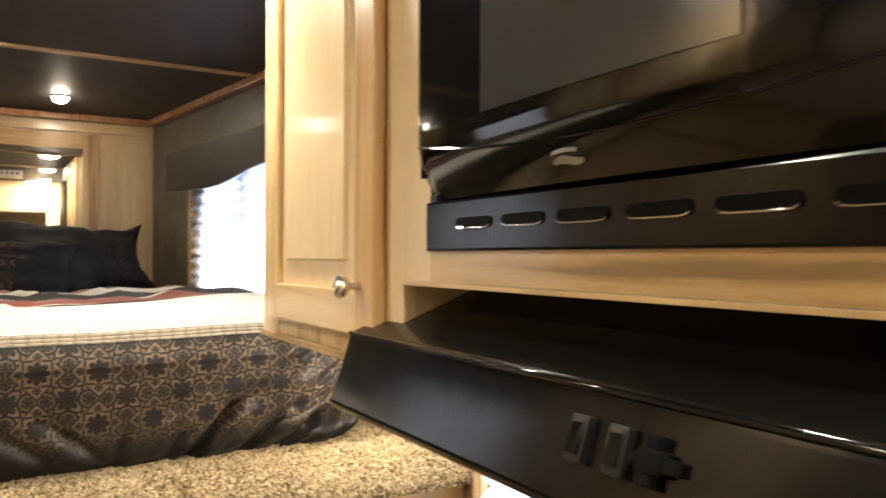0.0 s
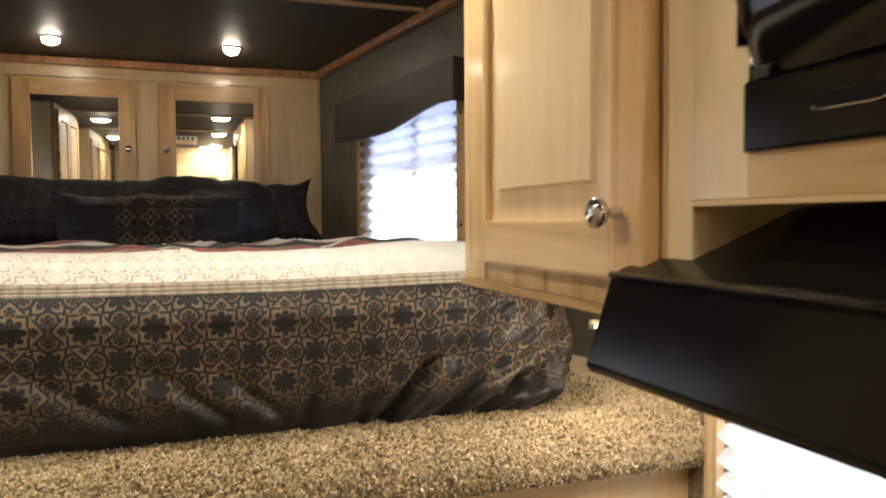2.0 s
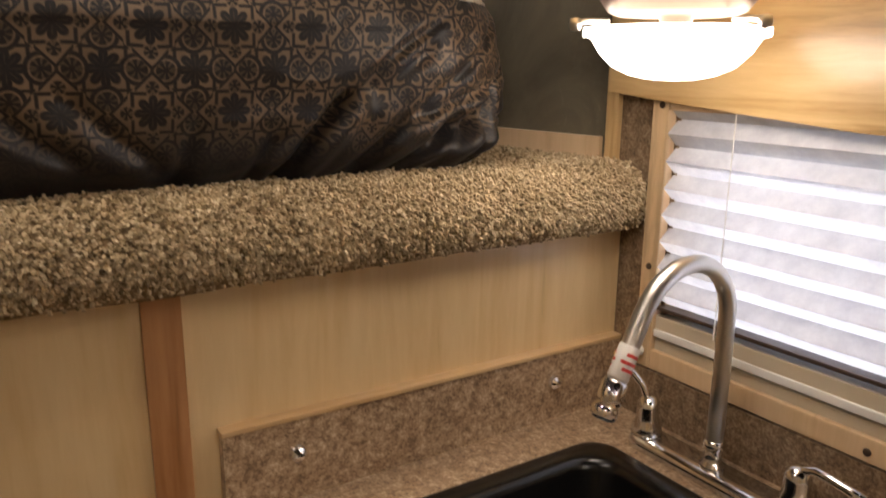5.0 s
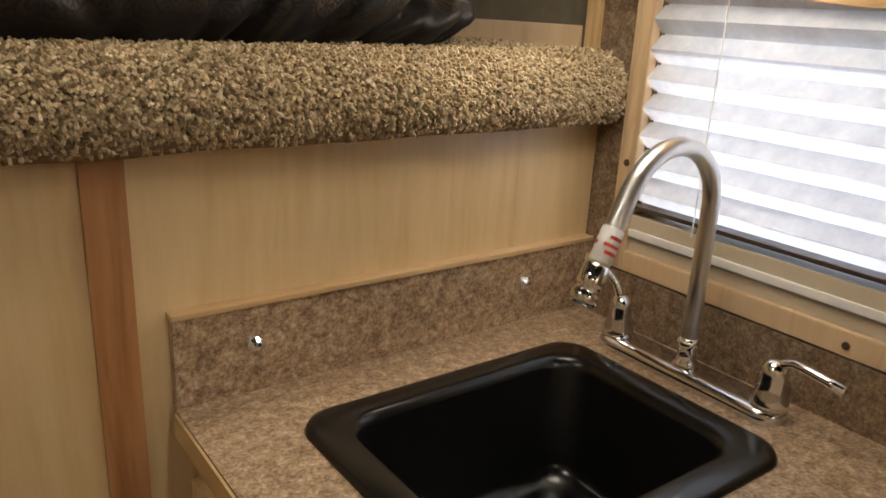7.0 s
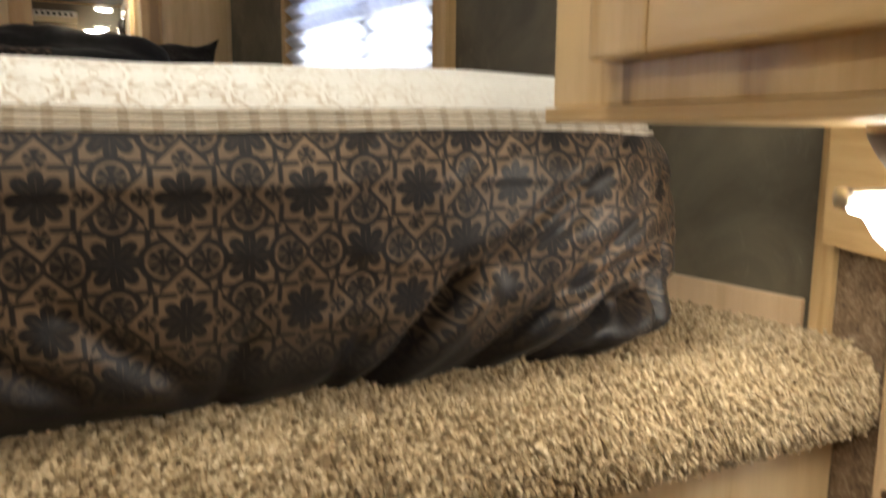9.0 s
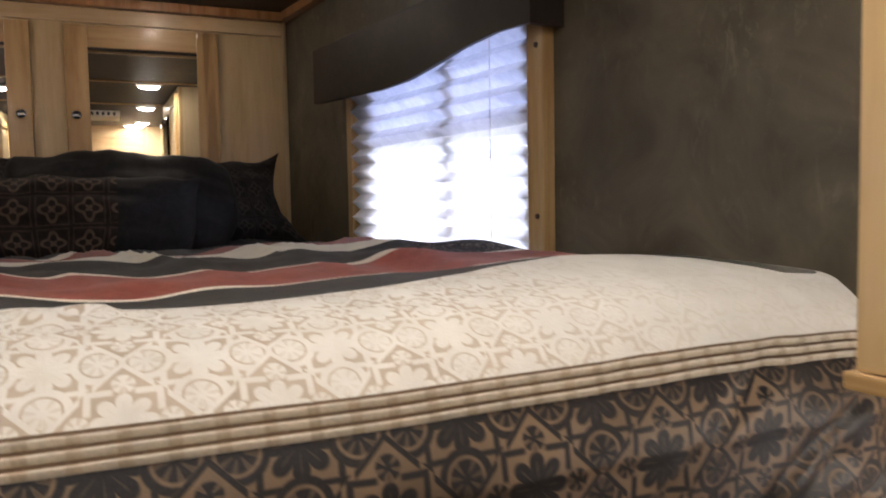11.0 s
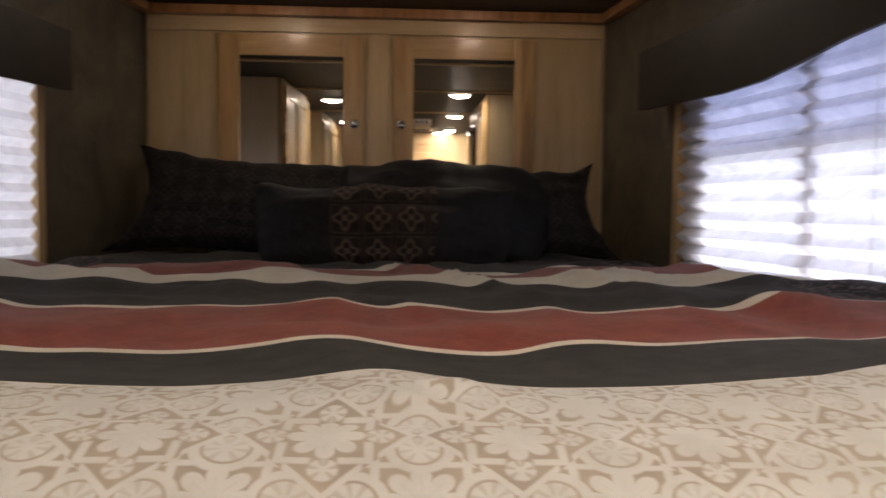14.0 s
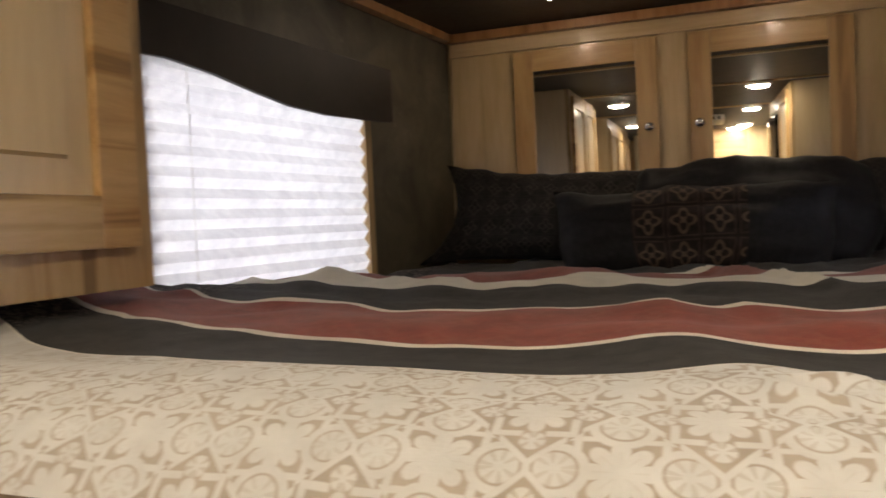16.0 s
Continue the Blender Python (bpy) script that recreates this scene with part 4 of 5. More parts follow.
def crease_z(y):
    return 1.886 - 0.028 * (bow(y) / 0.017)


# gloss bead added along the door's crease to draw its highlight line
part("trim_line", tube([(door_x(y, crease_z(y)) - 0.0003, y, crease_z(y)) for y in [MY1 - 0.012 - i * 0.02 for i in range(32)]], 0.0013, 6), OVEN_GLOSS, mw)


def badge_fn(u, v):
    y = 0.668 - u * 0.040
    z = 1.8400 + 0.0014 * math.sin(2.0 * math.pi * u - 0.4) + (v - 0.5) * 0.007 * (0.35 + 0.65 * math.sin(math.pi * u) ** 0.6)
    return (door_x(y, z) - 0.0012, y, z)


badge = part("badge", grid(16, 4, badge_fn), SILVER, mw, "small silver swoosh badge")
part("lettering_bar", grid(10, 2, lambda u, v: (door_x(0.648, 1.849) - 0.0014, 0.664 - u * 0.032, 1.8455 + v * 0.0034 + 0.0014 * math.sin(math.pi * u))), SILVER, badge)

hood = thing("range_hood", "black sloping range hood with rocker switches under the microwave", "range hood")
HX, HY1, HY0 = 0.541, 1.085, 0.28
sec = [(HX, 1.655), (HX + 0.004, 1.661), (0.66, 1.706), (0.70, 1.722), (XB - 0.045, 1.722), (XB - 0.045, 1.568), (HX - 0.016, 1.562), (HX - 0.024, 1.564), (HX - 0.028, 1.571)]
bm = bmesh.new()
ends = []
for y, ins in ((HY1, 0.010), (HY1 - 0.010, 0.0), (HY0 + 0.010, 0.0), (HY0, 0.010)):
    ends.append([bm.verts.new((x + (ins if x < 0.7 else 0), y, z - (ins * 0.5 if z > 1.64 else -ins * 0.5))) for x, z in sec])
for a, b in zip(ends, ends[1:]):
    for i in range(len(sec)):
        bm.faces.new((a[i], a[(i + 1) % len(sec)], b[(i + 1) % len(sec)], b[i]))
bm.faces.new(ends[0])
bm.faces.new(ends[-1][::-1])
part("canopy", bm, BLACK_GLOSS, hood, bevel=0.0035)
part("edge_bead", tube([(HX + 0.001, HY1 - 0.01, 1.6585), (HX + 0.001, HY0 + 0.01, 1.6585)], 0.0036, 16), OVEN_GLOSS, hood, smooth=True)
for y in (0.600, 0.558):
    s_ = part("switch", box(-0.004, 0.006, y - 0.0095, y + 0.0095, -0.018, 0.018), BLACK_SATIN, hood, bevel=0.002)
    s_.matrix_local = pose(HX - 0.0155, 0, 1.6215, 0, 18, 0)
    bm = box(-0.0085, -0.0035, y - 0.0062, y + 0.0062, -0.012, 0.0115)
    for p in bm.verts:
        if p.co.z > 0 and p.co.x < -0.006:
            p.co.x += 0.0035
    part("rocker", bm, BLACK_GLOSS, s_, bevel=0.0012)
    part("rocker_tip", box(-0.0062, -0.0045, y - 0.0055, y + 0.0055, 0.0125, 0.0150), SCREW, s_, "worn grey tip", bevel=0.0006)
s_ = part("control_pad", box(-0.006, 0.004, 0.513, 0.535, -0.008, 0.008), BLACK_MATT, hood, "matt black cross-shaped control", bevel=0.002)
s_.matrix_local = pose(HX - 0.0155, 0, 1.6215, 0, 18, 0)
for a, b, c, d in ((0.519, 0.529, 0.0085, 0.018), (0.519, 0.529, -0.018, -0.0085), (0.5355, 0.5415, -0.004, 0.004), (0.502, 0.5125, -0.005, 0.005)):
    part("control_arm", box(-0.005, 0.004, a, b, c, d), BLACK_MATT, s_, bevel=0.0015)

ulamp = thing("cabinet_lamp", "lit opal glass bowl lamp mounted under the wall cabinet", "lamp", (0.830, 1.365, 0))
part("canopy_plate", lathe([(0.100, 1.6075), (0.098, 1.598), (0.090, 1.584), (0.080, 1.570), (0.070, 1.566), (0.02, 1.565), (0.018, 1.555), (0.0, 1.553)], 32), SCREW, ulamp, "dark bronze mounting plate", smooth=True)
part("bowl", lathe([(0.100, 1.552), (0.1075, 1.551), (0.1075, 1.542), (0.098, 1.540), (0.088, 1.523), (0.072, 1.507), (0.050, 1.497), (0.025, 1.492), (0.0, 1.491)], 48), GLOW_BOWL, ulamp, "lit white glass bowl", smooth=True)
for a in (150, 270, 30):
    c, s = math.cos(radians(a)), math.sin(radians(a))
    clip = part("clip", tube([(0.080 * c, 0.080 * s, 1.5585), (0.104 * c, 0.104 * s, 1.5585), (0.120 * c, 0.120 * s, 1.5560)], 0.0034, 8), NICKEL, ulamp)
    part("clip_knob", lathe([(0.0, 1.547), (0.006, 1.548), (0.0075, 1.554), (0.006, 1.561), (0.0, 1.562)], 12, "z", (0.120 * c, 0.120 * s, 0.0)), NICKEL, clip, smooth=True)

# ---- front cabinet with mirror doors ----
fc = thing("front_cabinet", "maple overhead cabinet with two mirrored doors above the pillows", "cabinet")
FY = YF
part("face_panel", box(-XF + 0.022, XF - 0.022, FY, FY + 0.018, 1.36, 2.362), FRONT_Z, fc)
part("top_rail", box(-XF + 0.024, XF - 0.024, FY - 0.012, FY - 0.0005, 2.318, 2.364), MAPLE_X, fc, bevel=0.002)
part("centre_stile", box(-0.042, 0.048, FY - 0.012, FY - 0.0005, 1.66, 2.3175), FRONT_Z, fc, bevel=0.002)
for x0, x1 in ((-0.510, -0.043), (0.049, 0.512)):
    d = part("door", box(x0 + 0.04, x1 - 0.04, FY - 0.010, FY - 0.0005, 1.70, 2.27), SHADE_WOOD, fc)
    wd = 0.068
    z0, z1 = 1.66, 2.306
    for a, b, c, e, mt in ((x0, x0 + wd, z0, z1, GOLD_Z), (x1 - wd, x1, z0, z1, GOLD_Z), (x0 + wd, x1 - wd, z0, z0 + wd, GOLD_X), (x0 + wd, x1 - wd, z1 - wd, z1, GOLD_X)):
        part("rail" if mt is GOLD_X else "stile", box(a, b, FY - 0.034, FY - 0.013, c, e), mt, d, bevel=0.004)
    pane = part("mirror", box(x0 + wd - 0.004, x1 - wd + 0.004, -0.002, 0.002, -(z1 - z0) / 2 + wd - 0.004, (z1 - z0) / 2 - wd + 0.004), MIRROR, d, "mirror pane")
    pane.matrix_local = pose(0, FY - 0.0225, (z0 + z1) / 2, 1.0)
    kx = -0.072 if x0 < 0 else 0.078
    part("knob", lathe([(0.006, 0), (0.005, -0.012), (0.013, -0.018), (0.0155, -0.024), (0.012, -0.030), (0, -0.031)], 18, "y", (kx, FY - 0.034, 2.022)), CHROME, d, "round polished knob", smooth=True)

# ---- overhead cabinet on the other side ----
LX = -0.60
lc = thing("side_cabinet", "maple overhead cabinet with a raised-panel door beside the bed", "cabinet")
part("body", box(-1.01, LX - 0.02, 1.20, 2.195, 1.692, ZC - 0.003), PALE_Z, lc)
part("face_frame", box(LX - 0.0195, LX, 1.20, 2.205, 1.686, ZC - 0.004), MAPLE_Z, lc, bevel=0.002)
raised_door("door", 1.72, 2.165, 1.738, 2.36, LX + 0.001, lc, 1, None, CURLY)
raised_door("door", 1.24, 1.70, 1.738, 2.36, LX + 0.001, lc, 1, None)

# ---- rear of the room, seen in the mirrors ----
wr = thing("wardrobe", "tall maple wardrobe with panel doors along the wall", "wardrobe")
part("body", box(-XB + 0.004, -0.62, -1.6, 0.2, 0.0, ZC - 0.004), PALE_Z, wr)
for y0 in (-1.58, -0.98, -0.38):
    raised_door("door", y0, y0 + 0.56, 0.12, 2.32, -0.619, wr, 1, (y0 + 0.5, 1.1))
pt = thing("partition", "maple partition with an open doorway to the bathroom", "partition")
part("panel", box(0.55, XB - 0.004, -2.26, -2.22, 0.0, ZC - 0.004), PALE_Z, pt)
part("panel", box(-0.61, -0.10, -2.26, -2.22, 0.0, ZC - 0.004), CREAMWALL, pt)
part("header", box(-0.098, 0.548, -2.26, -2.22, 2.05, ZC - 0.004), MAPLE_X, pt)
ac = thing("air_conditioner", "white ceiling air conditioner with louvre vents", "air conditioner")
part("housing", box(-0.12, 0.28, -0.90, -0.35, ZC - 0.05, ZC - 0.002), WHITE, ac, bevel=0.012)
for k in range(8):
    part("louvre", box(-0.07 + k * 0.042, -0.05 + k * 0.042, -0.348, -0.345, ZC - 0.042, ZC - 0.016), BLACK_SATIN, ac)

# ---- lamps on the ceiling ----
def dome(x, y, r, z=ZC):
    d = thing("ceiling_lamp", "round lit opal ceiling lamp on the dark headliner", "ceiling lamp", (x, y, 0), group="ceiling lamps")
    part("rim", lathe([(r * 1.10, z - 0.001), (r * 1.12, z - 0.012), (r * 1.02, z - 0.02), (r * 0.98, z - 0.012)], 32), WHITE, d, smooth=True)
    part("dome", lathe([(r, z - 0.010), (r * 0.95, z - 0.018), (r * 0.75, z - 0.026), (r * 0.4, z - 0.031), (0, z - 0.032)], 32), GLOW_DOME, d, "lit opal dome", smooth=True)


for x, y, r in ((0.41, 1.62, 0.065), (0.46, 0.12, 0.065), (0.50, -1.60, 0.065), (-0.43, 1.20, 0.065), (-0.50, -0.70, 0.055), (0.44, -2.05, 0.10)):
    dome(x, y, r)
for x, y in ((-0.312, 3.56), (0.332, 3.535)):
    d = thing("puck_light", "small lit round spot light in the dark ceiling", "spot light", (x, y, 0), group="spot lights over the pillows")
    part("ring", lathe([(0.037, ZC - 0.001), (0.037, ZC - 0.006), (0.033, ZC - 0.008), (0.031, ZC - 0.005)], 24), NICKEL, d, smooth=True)
    part("lens", lathe([(0.031, ZC - 0.006), (0.029, ZC - 0.016), (0.021, ZC - 0.024), (0.010, ZC - 0.028), (0, ZC - 0.029)], 24), GLOW_PUCK, d, smooth=True)

# ---- bed ----
mt = thing("mattress", "thick mattress on the bed platform, covered by a comforter", "mattress")
part("core", box(-0.70, 0.70, 1.78, 3.70, ZP + 0.004, 1.585), MATTRESS, mt, bevel=0.03)

YB0, YB1 = 1.665, 3.80   # comforter front face and back edge
ZT = 1.650


def half(y):
    return min(0.872, wall_x(y) - 0.045) - 0.055 * math.exp(-((y - 1.74) / 0.14) ** 2)


def ztop(x, y):
    """Soft uneven top: gentle hump, quilting waves across the stripes."""
    k = min(1.0, max(0.0, (y - 1.85) / 0.3))
    hump = 0.012 * math.exp(-((y - 1.80) / 0.08) ** 2) * (1 - min(1.0, abs(x) / 0.85) ** 4)
    ridge = 0.009 * math.exp(-((x - 0.095 + (y - 1.875) * 0.35) / 0.05) ** 2) * math.exp(-((y - 1.95) / 0.12) ** 2)
    t = min(1.0, max(0.0, (y - 2.45) / 0.8))
    sink_ = -0.040 * t * t * (3 - 2 * t)
    folds = 0.010 * noise.noise((x * 4.5, y * 7, 4)) + 0.006 * noise.noise((x * 12, y * 10, 6)) + 0.012 * max(0.0, noise.noise((x * 6 + y * 3, y * 9, 8)))
    folds += min(1.0, max(0.0, (y - 2.05) / 0.2)) * 0.030 * max(0.0, noise.noise((x * 7 + y * 2.5, y * 1.6, 21)) - 0.10)
    crest = max(0.0, 1 - abs(noise.noise((x * 4.2 + y * 1.6, y * 1.1, 31))) * 5) ** 1.6
    folds += min(1.0, max(0.0, (y - 1.95) / 0.2)) * (0.008 + 0.006 * min(1.0, max(0.0, (y - 2.2) / 0.3))) * crest
    right = 0.015 * math.exp(-((x - 0.60) / 0.2) ** 2) * math.exp(-((y - 1.93) / 0.11) ** 2)
    left = right + 0.028 * math.exp(-((x + 0.78) / 0.2) ** 2) * math.exp(-((y - 2.1) / 0.4) ** 2)
    rd = math.hypot(x - 0.13, y - 1.812)
    tuft = 0.0035 * math.exp(-((rd - 0.022) / 0.008) ** 2) * (1 + 0.6 * math.sin(2 * math.atan2(y - 1.812, x - 0.13))) - 0.004 * math.exp(-(rd / 0.012) ** 2)
    return ZT + left + tuft + hump + ridge + sink_ + 0.006 * fbm(x * 2.2, y * 2.2, 1) + k * folds


ZLOW = ZP + 0.006
H = ZT - ZLOW


def comforter_point(s, y_, g):
    """s across in metres of cloth from the middle, y_ along, g height factor of the front (1 on top)."""
    hw = half(max(y_, YB0))
    rr_ = 0.10
    flat = hw - rr_
    a = abs(s)
    if a <= flat:
        x, gs = a, 1.0
    elif a <= flat + rr_ * math.pi / 2:
        t = (a - flat) / rr_
        x, gs = flat + rr_ * math.sin(t), 1 - rr_ * (1 - math.cos(t)) / H
    else:
        t = a - flat - rr_ * math.pi / 2
        x, gs = hw, max(0.0, 1 - (rr_ + t) / H)
    x = math.copysign(x, s)
    z = ZLOW + (ztop(x, y_) - ZLOW) * g * gs
    return x, y_, z


SMAX = 0.87 + 0.10 * (math.pi / 2 - 1) + (H - 0.10)
FRONT_R = 0.105


def front_profile(d):
    """d metres of cloth down from where the top begins to bend: y and height factor."""
    if d <= FRONT_R * math.pi / 2:
        t = d / FRONT_R
        return YB0 + FRONT_R * (1 - math.sin(t)), 1 - FRONT_R * (1 - math.cos(t)) / H
    t = d - FRONT_R * math.pi / 2
    g = max(0.0, 1 - (FRONT_R + t) / H)
    return YB0 + 0.045 * (1 - g) ** 3, g


LF = FRONT_R * math.pi / 2 + (H - FRONT_R)


RC = 0.125
XC, YC = 0.885 - RC, YB0 + RC
SF = XC + RC * math.pi / 2 + 0.24


# sharp creases of the drop: start and end across and in height, depth, width
CREASES = [(0.470, 1.350, 0.545, 1.455, 0.034, 0.011), (0.425, 1.350, 0.450, 1.400, 0.014, 0.012), (0.585, 1.355, 0.640, 1.425, 0.014, 0.011),
           (0.660, 1.350, 0.735, 1.420, 0.026, 0.011), (0.690, 1.440, 0.800, 1.475, 0.016, 0.010), (0.735, 1.405, 0.790, 1.430, 0.034, 0.017),
           (0.800, 1.350, 0.835, 1.450, 0.022, 0.012), (0.860, 1.360, 0.880, 1.500, 0.016, 0.013), (0.600, 1.470, 0.670, 1.520, 0.008, 0.012),
           (0.100, 1.470, 0.200, 1.395, 0.013, 0.013), (0.215, 1.450, 0.300, 1.380, 0.012, 0.012), (0.330, 1.360, 0.350, 1.420, 0.010, 0.012),
           (-0.080, 1.480, 0.040, 1.400, 0.012, 0.014), (-0.300, 1.440, -0.200, 1.370, 0.012, 0.013), (-0.545, 1.450, -0.480, 1.355, 0.026, 0.012),
           (-0.735, 1.420, -0.670, 1.352, 0.022, 0.012)]


def front_pt(u, v, d0, d1):
    """Cloth hanging over the foot and wrapped round both corners."""
    s = (2 * u - 1) * SF
    a, d = abs(s), d0 + v * (d1 - d0)
    y_, g = front_profile(d)
    r = RC - (y_ - YB0)
    if a <= XC:
        x, y, nx, ny = a, YC - r, 0.0, -1.0
    elif a <= XC + RC * math.pi / 2:
        t = (a - XC) / RC
        x, y, nx, ny = XC + r * math.sin(t), YC - r * math.cos(t), math.sin(t), -math.cos(t)
    else:
        x, y, nx, ny = XC + r, YC + a - XC - RC * math.pi / 2, 1.0, 0.0
    sg = 1 if s >= 0 else -1
    z = ZLOW + (ztop(sg * min(x, XC), max(y, YB0 + FRONT_R)) - ZLOW) * g
    low = min(1.0, max(0.0, d / LF))
    puff = 0.016 * fbm(s * 3.0, z * 4.0, 3) * low
    # slanting folds gather towards the tucked corners
    fold = math.sin((a * 0.9 - z * 1.15) * 52 + 2 * noise.noise((s * 4, z * 4, 6)))
    amt = min(1.0, max(0.0, (a - 0.36) / 0.28)) * min(1.0, low * 1.6) * (0.38 if s > 0 else 0.3)
    inward = -puff + amt * (0.036 * max(0.0, fold) ** 4 - 0.008 * fold)
    corner = max(0.0, min(1.0, (a - 0.72) / 0.1))
    inward += 0.014 * noise.noise((s * 20, z * 24, 9)) * corner * low + 0.012 * abs(noise.noise((s * 9, z * 16, 5))) * low
    inward += 0.030 * max(0.0, (low - 0.86) / 0.14) ** 2
    inward += 0.045 * corner * min(1.0, low / 0.25) * max(0.0, 1 - max(0.0, low - 0.2) / 0.5)
    for s0, z0, s1, z1, deep, wide in CREASES:
        ex, ez = s1 - s0, z1 - z0
        ln = math.hypot(ex, ez)
        along = ((s - s0) * ex + (z - z0) * ez) / ln
        off = ((s - s0) * ez - (z - z0) * ex) / ln + 0.006 * noise.noise((s * 14, z * 14, 12))
        out = max(0.0, -along, along - ln)
        near = math.exp(-(out / 0.022) ** 2)
        inward += deep * near * (math.exp(-(off / wide) ** 2) - 0.45 * math.exp(-((off - 2.2 * wide) / (1.6 * wide)) ** 2))
    return sg * (x - nx * inward), y - ny * inward, z


def edge_wave(s, y):
    """Stripe edges wander and bunch up in places."""
    bowed = (0.30 if s < 0 else 0.21) * min(1.0, abs(s) / 0.85) ** 2 * max(0.0, 1 - (y - 1.875) / 1.2)
    # folds push the seams into rounded cusps
    k = s / 0.29 + 0.35 * noise.noise((s * 2.5, y * 2.0, 41.0)) + 1.7 * y
    cusp = max(0.0, 1 - 2.6 * abs(k - math.floor(k) - 0.5)) ** 1.4 * (0.5 + noise.noise((s * 3, y * 3, 43.0)))
    bowed += 0.060 * cusp * min(1.0, max(0.0, (y - 1.90) / 0.12)) * min(1.0, 0.5 + max(0.0, y - 2.0))
    bowed += 0.042 * math.exp(-((s - 0.105) / 0.055) ** 2) * math.exp(-((y - 1.834) / 0.12) ** 2)
    return bowed + 0.022 * noise.noise((s * 3.5, y * 3, 2.0)) + (0.010 + 0.04 * max(0.0, y - 2.2)) * noise.noise((s * 9, y * 6, 3.0)) + 0.055 * max(0.0, noise.noise((s * 6, y * 4, 23.0)) - 0.22)


def top_pt(u, v, y0, y1, wav=True):
    s = (2 * u - 1) * SMAX
    y_ = y0 + v * (y1 - y0)
    if wav:
        y_ += edge_wave(s, y_)
    return comforter_point(s, y_, 1.0)


cf = thing("comforter", "rumpled comforter with dark damask drop and grey and red stripes", "comforter")
DB0, DB1 = 0.094, 0.116  # the braid
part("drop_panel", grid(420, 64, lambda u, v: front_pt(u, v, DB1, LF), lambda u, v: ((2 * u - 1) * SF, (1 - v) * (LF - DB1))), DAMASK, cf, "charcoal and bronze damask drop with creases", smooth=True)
pitch = (DB1 - DB0) / 3
for k in range(3):
    for a, b, mm, up in ((DB0 + k * pitch, DB0 + (k + 0.34) * pitch, RIB_DARK, 0.0), (DB0 + (k + 0.34) * pitch, DB0 + (k + 1) * pitch, RIB, 0.0028)):
        def rib(u, v, a=a, b=b, up=up):
            x, y, z = front_pt(u, v, a, b)
            lift = up * math.sin(math.pi * v)
            return x, y - lift, z + lift
        part("braid", grid(150, 3, rib, lambda u, v: ((2 * u - 1) * SF, v * 0.008)), mm, cf, smooth=True)
YTOP = YB0 + FRONT_R
LCR = DB0 + 1.834 - YTOP


def cream_pt(u, v):
    s = (2 * u - 1) * SMAX
    y1 = 1.834 + edge_wave(s, 1.834)
    return comforter_point(s, YTOP - 0.004 + v * (y1 - YTOP + 0.004), 1.0)


part("cream_edge", grid(170, 12, lambda u, v: front_pt(u, 1 - v, 0, DB0), lambda u, v: ((2 * u - 1) * SF, v * DB0)), CREAM, cf, "cream cloth rolling over the foot", smooth=True)
part("cream_panel", grid(300, 34, cream_pt, lambda u, v: ((2 * u - 1) * SMAX, DB0 + v * (LCR - DB0))), CREAM, cf, "cream panel with beige scrollwork", smooth=True)
bands = [(1.834, 1.837, PIPING), (1.837, 1.978, GREY_CLOTH), (1.978, 1.991, PIPING), (1.991, 2.185, RED_CLOTH), (2.185, 2.200, PIPING), (2.200, 2.44, GREY_CLOTH),
         (2.44, 2.62, PIPING), (2.62, 2.92, RED_CLOTH), (2.92, 2.97, PIPING), (2.97, YB1, GREY_CLOTH)]
for y0, y1, mm in bands:
    nm = {PIPING: "piping", GREY_CLOTH: "grey_stripe", RED_CLOTH: "red_stripe"}[mm]
    part(nm, grid(220, max(2, int((y1 - y0) / 0.018)), lambda u, v, y0=y0, y1=y1: top_pt(u, v, y0, y1), lambda u, v, y0=y0, y1=y1: ((2 * u - 1) * SMAX, y0 + v * (y1 - y0))), mm, cf, smooth=True)


def pillow(name, label, w_, h_, t_, mat, m, seedv, ears=0.06, panel=None, flare=-0.16):
    """A stuffed pillow standing on its long edge: pinched rim, pulled-out corners."""
    e = thing(name, label, "pillow")
    e.matrix_world = m

    def fn(sgn, u, v, grow=0.0, lim=None):
        a, b = 2 * u - 1, 2 * v - 1
        if lim:
            a *= lim
        edge = (1 - a * a) ** 0.5 * (1 - b * b) ** 0.5 if abs(a) < 1 and abs(b) < 1 else 0.0
        pull = 1 - ears * (1 - abs(a) ** 2 * abs(b) ** 2) * 1.0
        x = a * w_ / 2 * pull
        x *= 1 + flare * max(0.0, -b) ** 2
        z = b * h_ / 2 * (1 - ears * 1.6 * (1 - abs(a) ** 3) * abs(b))
        lump = 1 + 0.22 * fbm(a * 1.6 + seedv, b * 1.6, seedv)
        crease = 0.014 * abs(noise.noise((a * 3.2, b * 4.5, seedv + 5))) + 0.006 * noise.noise((a * 9, b * 8, seedv + 8))
        y = sgn * (t_ / 2 * edge ** 0.75 * lump + grow) + 0.012 * noise.noise((a * 3, b * 3, seedv + 2)) + sgn * crease * edge
        z += 0.014 * noise.noise((a * 2.6, seedv, 1.5)) * max(0.0, b) + 0.006 * noise.noise((a * 8, seedv, 3.5)) * max(0.0, b)
        return (x, y, z + h_ / 2)
    for sgn, nm in ((-1, "front_cover"), (1, "back_cover")):
        part(nm, grid(30, 22, lambda u, v, sgn=sgn: fn(sgn, u, v), lambda u, v: (u * w_, v * h_)), mat, e, smooth=True)
    if panel:
        part("centre_panel", grid(16, 18, lambda u, v: fn(-1, u, 0.02 + 0.96 * v, 0.004, panel), lambda u, v: (u * w_ * panel, v * h_)), PILLOW_PANEL, e, "woven centre panel with rows of scroll motifs", smooth=True)
    return e


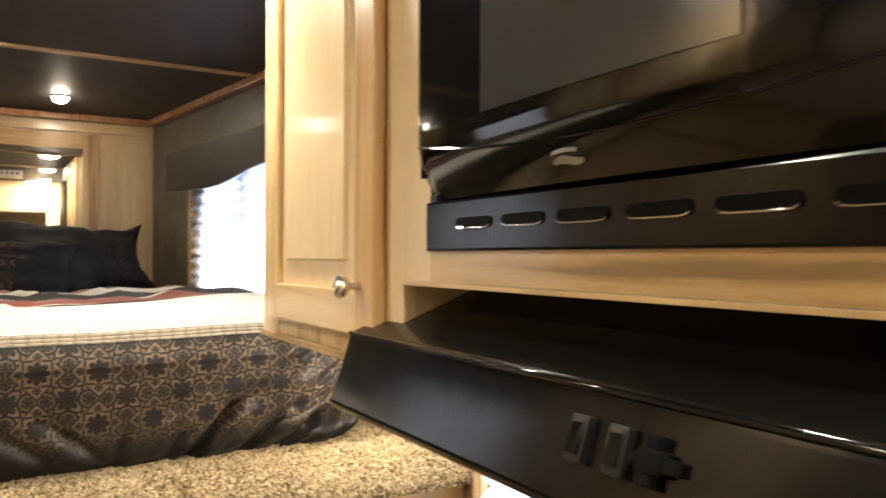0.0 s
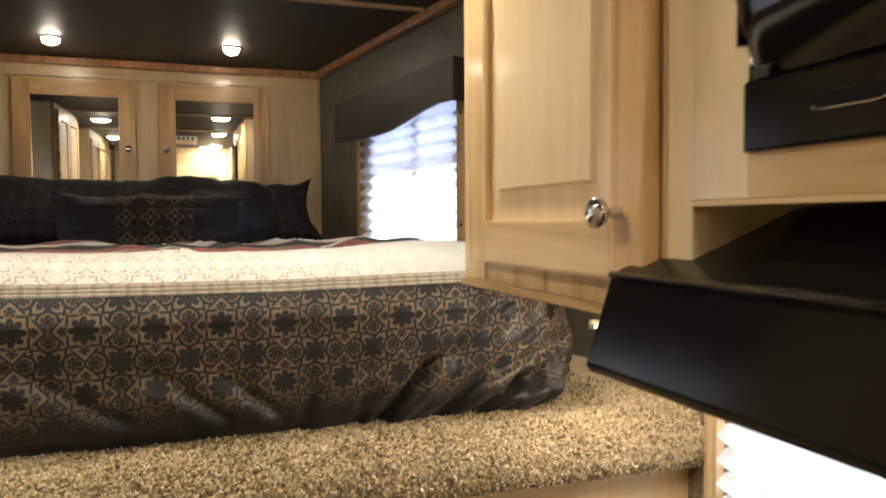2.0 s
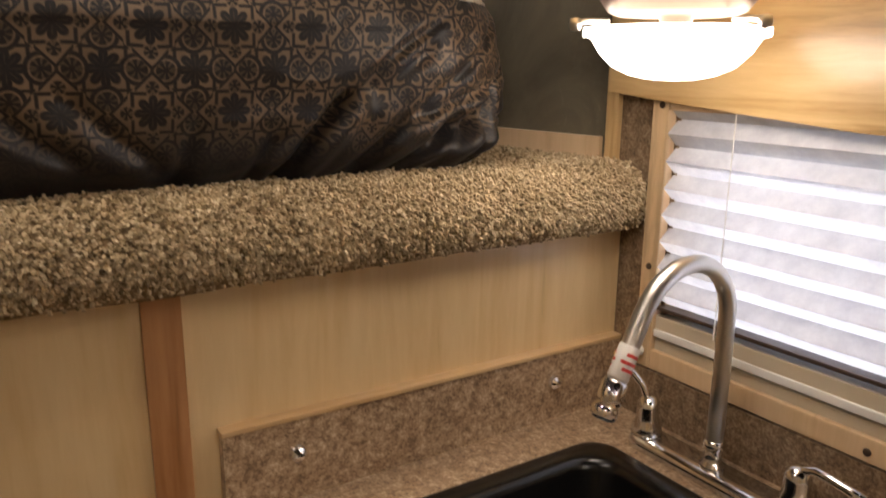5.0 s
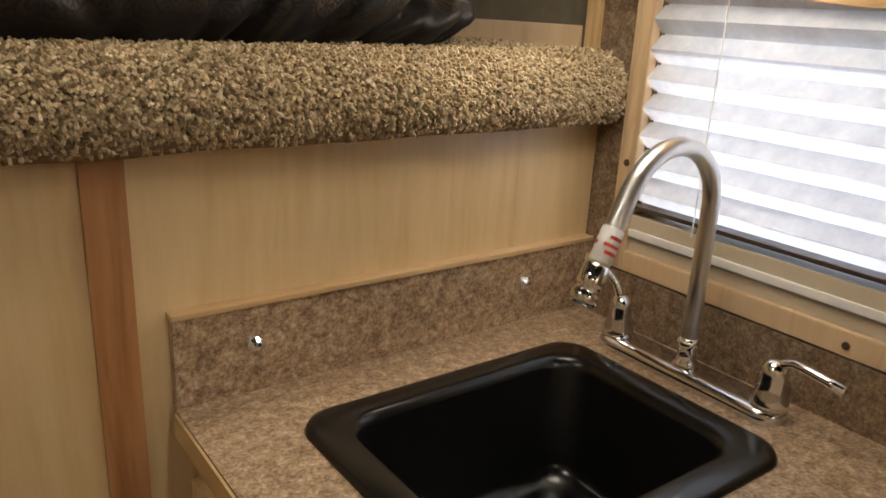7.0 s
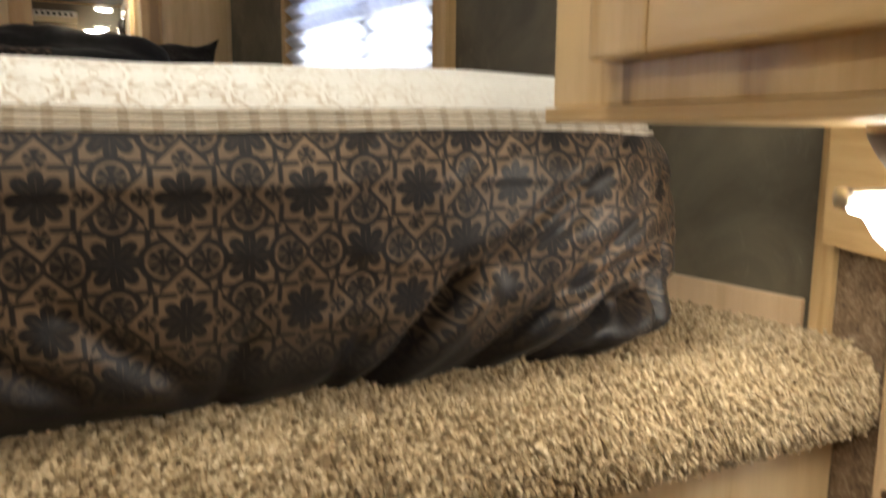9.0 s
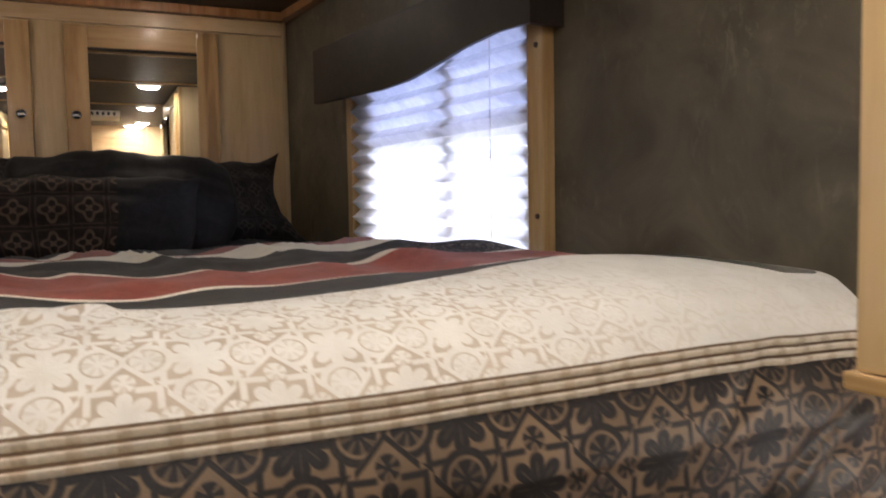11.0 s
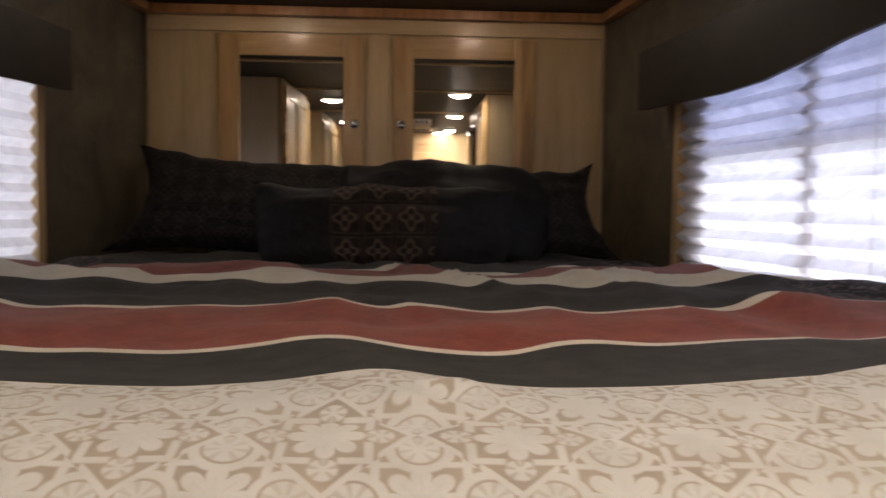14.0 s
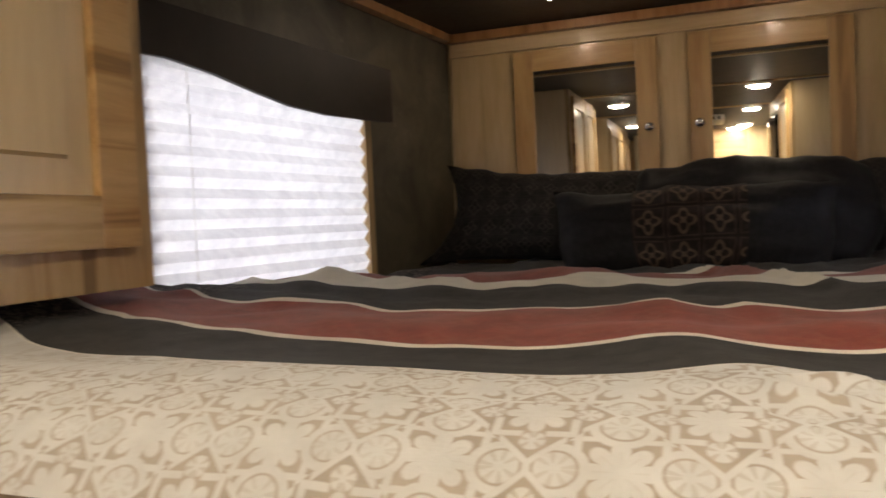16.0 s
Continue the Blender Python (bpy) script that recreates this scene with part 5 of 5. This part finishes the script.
pillow("pillow_sham", "black jacquard pillow sham leaning on the cabinet", 0.80, 0.36, 0.17, PILLOW_DARK, pose(-0.36, 3.66, 1.59, -24, 3, -3), 1.0, 0.15, flare=0.10)
pillow("pillow_sham", "black jacquard pillow sham slumped beside the others", 0.56, 0.34, 0.17, PILLOW_DARK, pose(0.44, 3.60, 1.585, -26, -3, 8), 2.3, 0.17, flare=0.12)
pillow("bed_pillow", "plump black pillow behind the lumbar pillow", 0.58, 0.285, 0.26, PILLOW_PLAIN, pose(0.20, 3.50, 1.60, -26, 2, 2), 3.7, -0.07)
pillow("bolster_pillow", "black lumbar pillow with a patterned centre panel", 0.68, 0.235, 0.17, PILLOW_PLAIN, pose(0.045, 3.33, 1.585, -14, 0, 0), 4.1, 0.05, 0.41)

# ---- carpet pile: many small bent tufts ----
rnd = random.Random(5)


def tufts(count, place):
    verts, faces = [], []
    for _ in range(count):
        (x, y, z), n = place()
        d = Vector((n[0] + rnd.uniform(-0.55, 0.55), n[1] + rnd.uniform(-0.55, 0.55), n[2] + rnd.uniform(-0.55, 0.35))).normalized()
        ln, r = rnd.uniform(0.006, 0.012), rnd.uniform(0.0020, 0.0030)
        s = d.cross(Vector((0.3, 0.5, 0.8))).normalized()
        q = s.cross(d)
        bend = Vector((rnd.uniform(-1, 1), rnd.uniform(-1, 1), rnd.uniform(-1.4, 0.4))) * ln * 0.35
        b0 = len(verts)
        p = Vector((x, y, z))
        for c, rad in ((p - d * 0.002, r * 0.9), (p + d * ln * 0.55 + bend * 0.3, r * 1.15), (p + d * ln + bend, r * 0.9)):
            for k in range(4):
                a = math.pi / 2 * k
                verts.append(c + rad * (math.cos(a) * s + math.sin(a) * q))
        for lv in (0, 4):
            for k in range(4):
                faces.append((b0 + lv + k, b0 + lv + (k + 1) % 4, b0 + lv + 4 + (k + 1) % 4, b0 + lv + 4 + k))
        faces.append((b0 + 8, b0 + 9, b0 + 10, b0 + 11))
    return verts, faces


def on_lip():
    x = rnd.uniform(-0.35, XB - 0.012) if rnd.random() < 0.9 else rnd.uniform(-XB + 0.012, -0.35)
    k = rnd.random()
    if k < 0.62:      # round the front roll
        a = rnd.uniform(-0.55, 1.0)
        ang = a * math.pi / 2
        z = 1.285 + 0.052 * math.sin(ang)
        y = 1.668 - 0.050 * max(0.15, math.cos(ang))
        return (x, y, z), (0, -math.cos(ang), math.sin(ang))
    y = rnd.uniform(1.655, 1.78)
    return (x, y, ZP), (0, -0.1, 1)


def on_side():
    y = rnd.uniform(1.76, 2.12)
    return (rnd.uniform(0.78, wall_x(y) - 0.012), y, ZP), (0, -0.1, 1)


va, fa = tufts(38000, on_lip)
vb, fb = tufts(7500, on_side)
me = bpy.data.meshes.new("carpet_pile")
me.from_pydata([tuple(v) for v in va + vb], [], fa + [tuple(i + len(va) for i in f) for f in fb])
me.materials.append(CARPET)
pile = new("carpet_pile", me)
tagged(pile, "deep tan and brown shag pile on the platform edge", "carpet", kind="stuff")
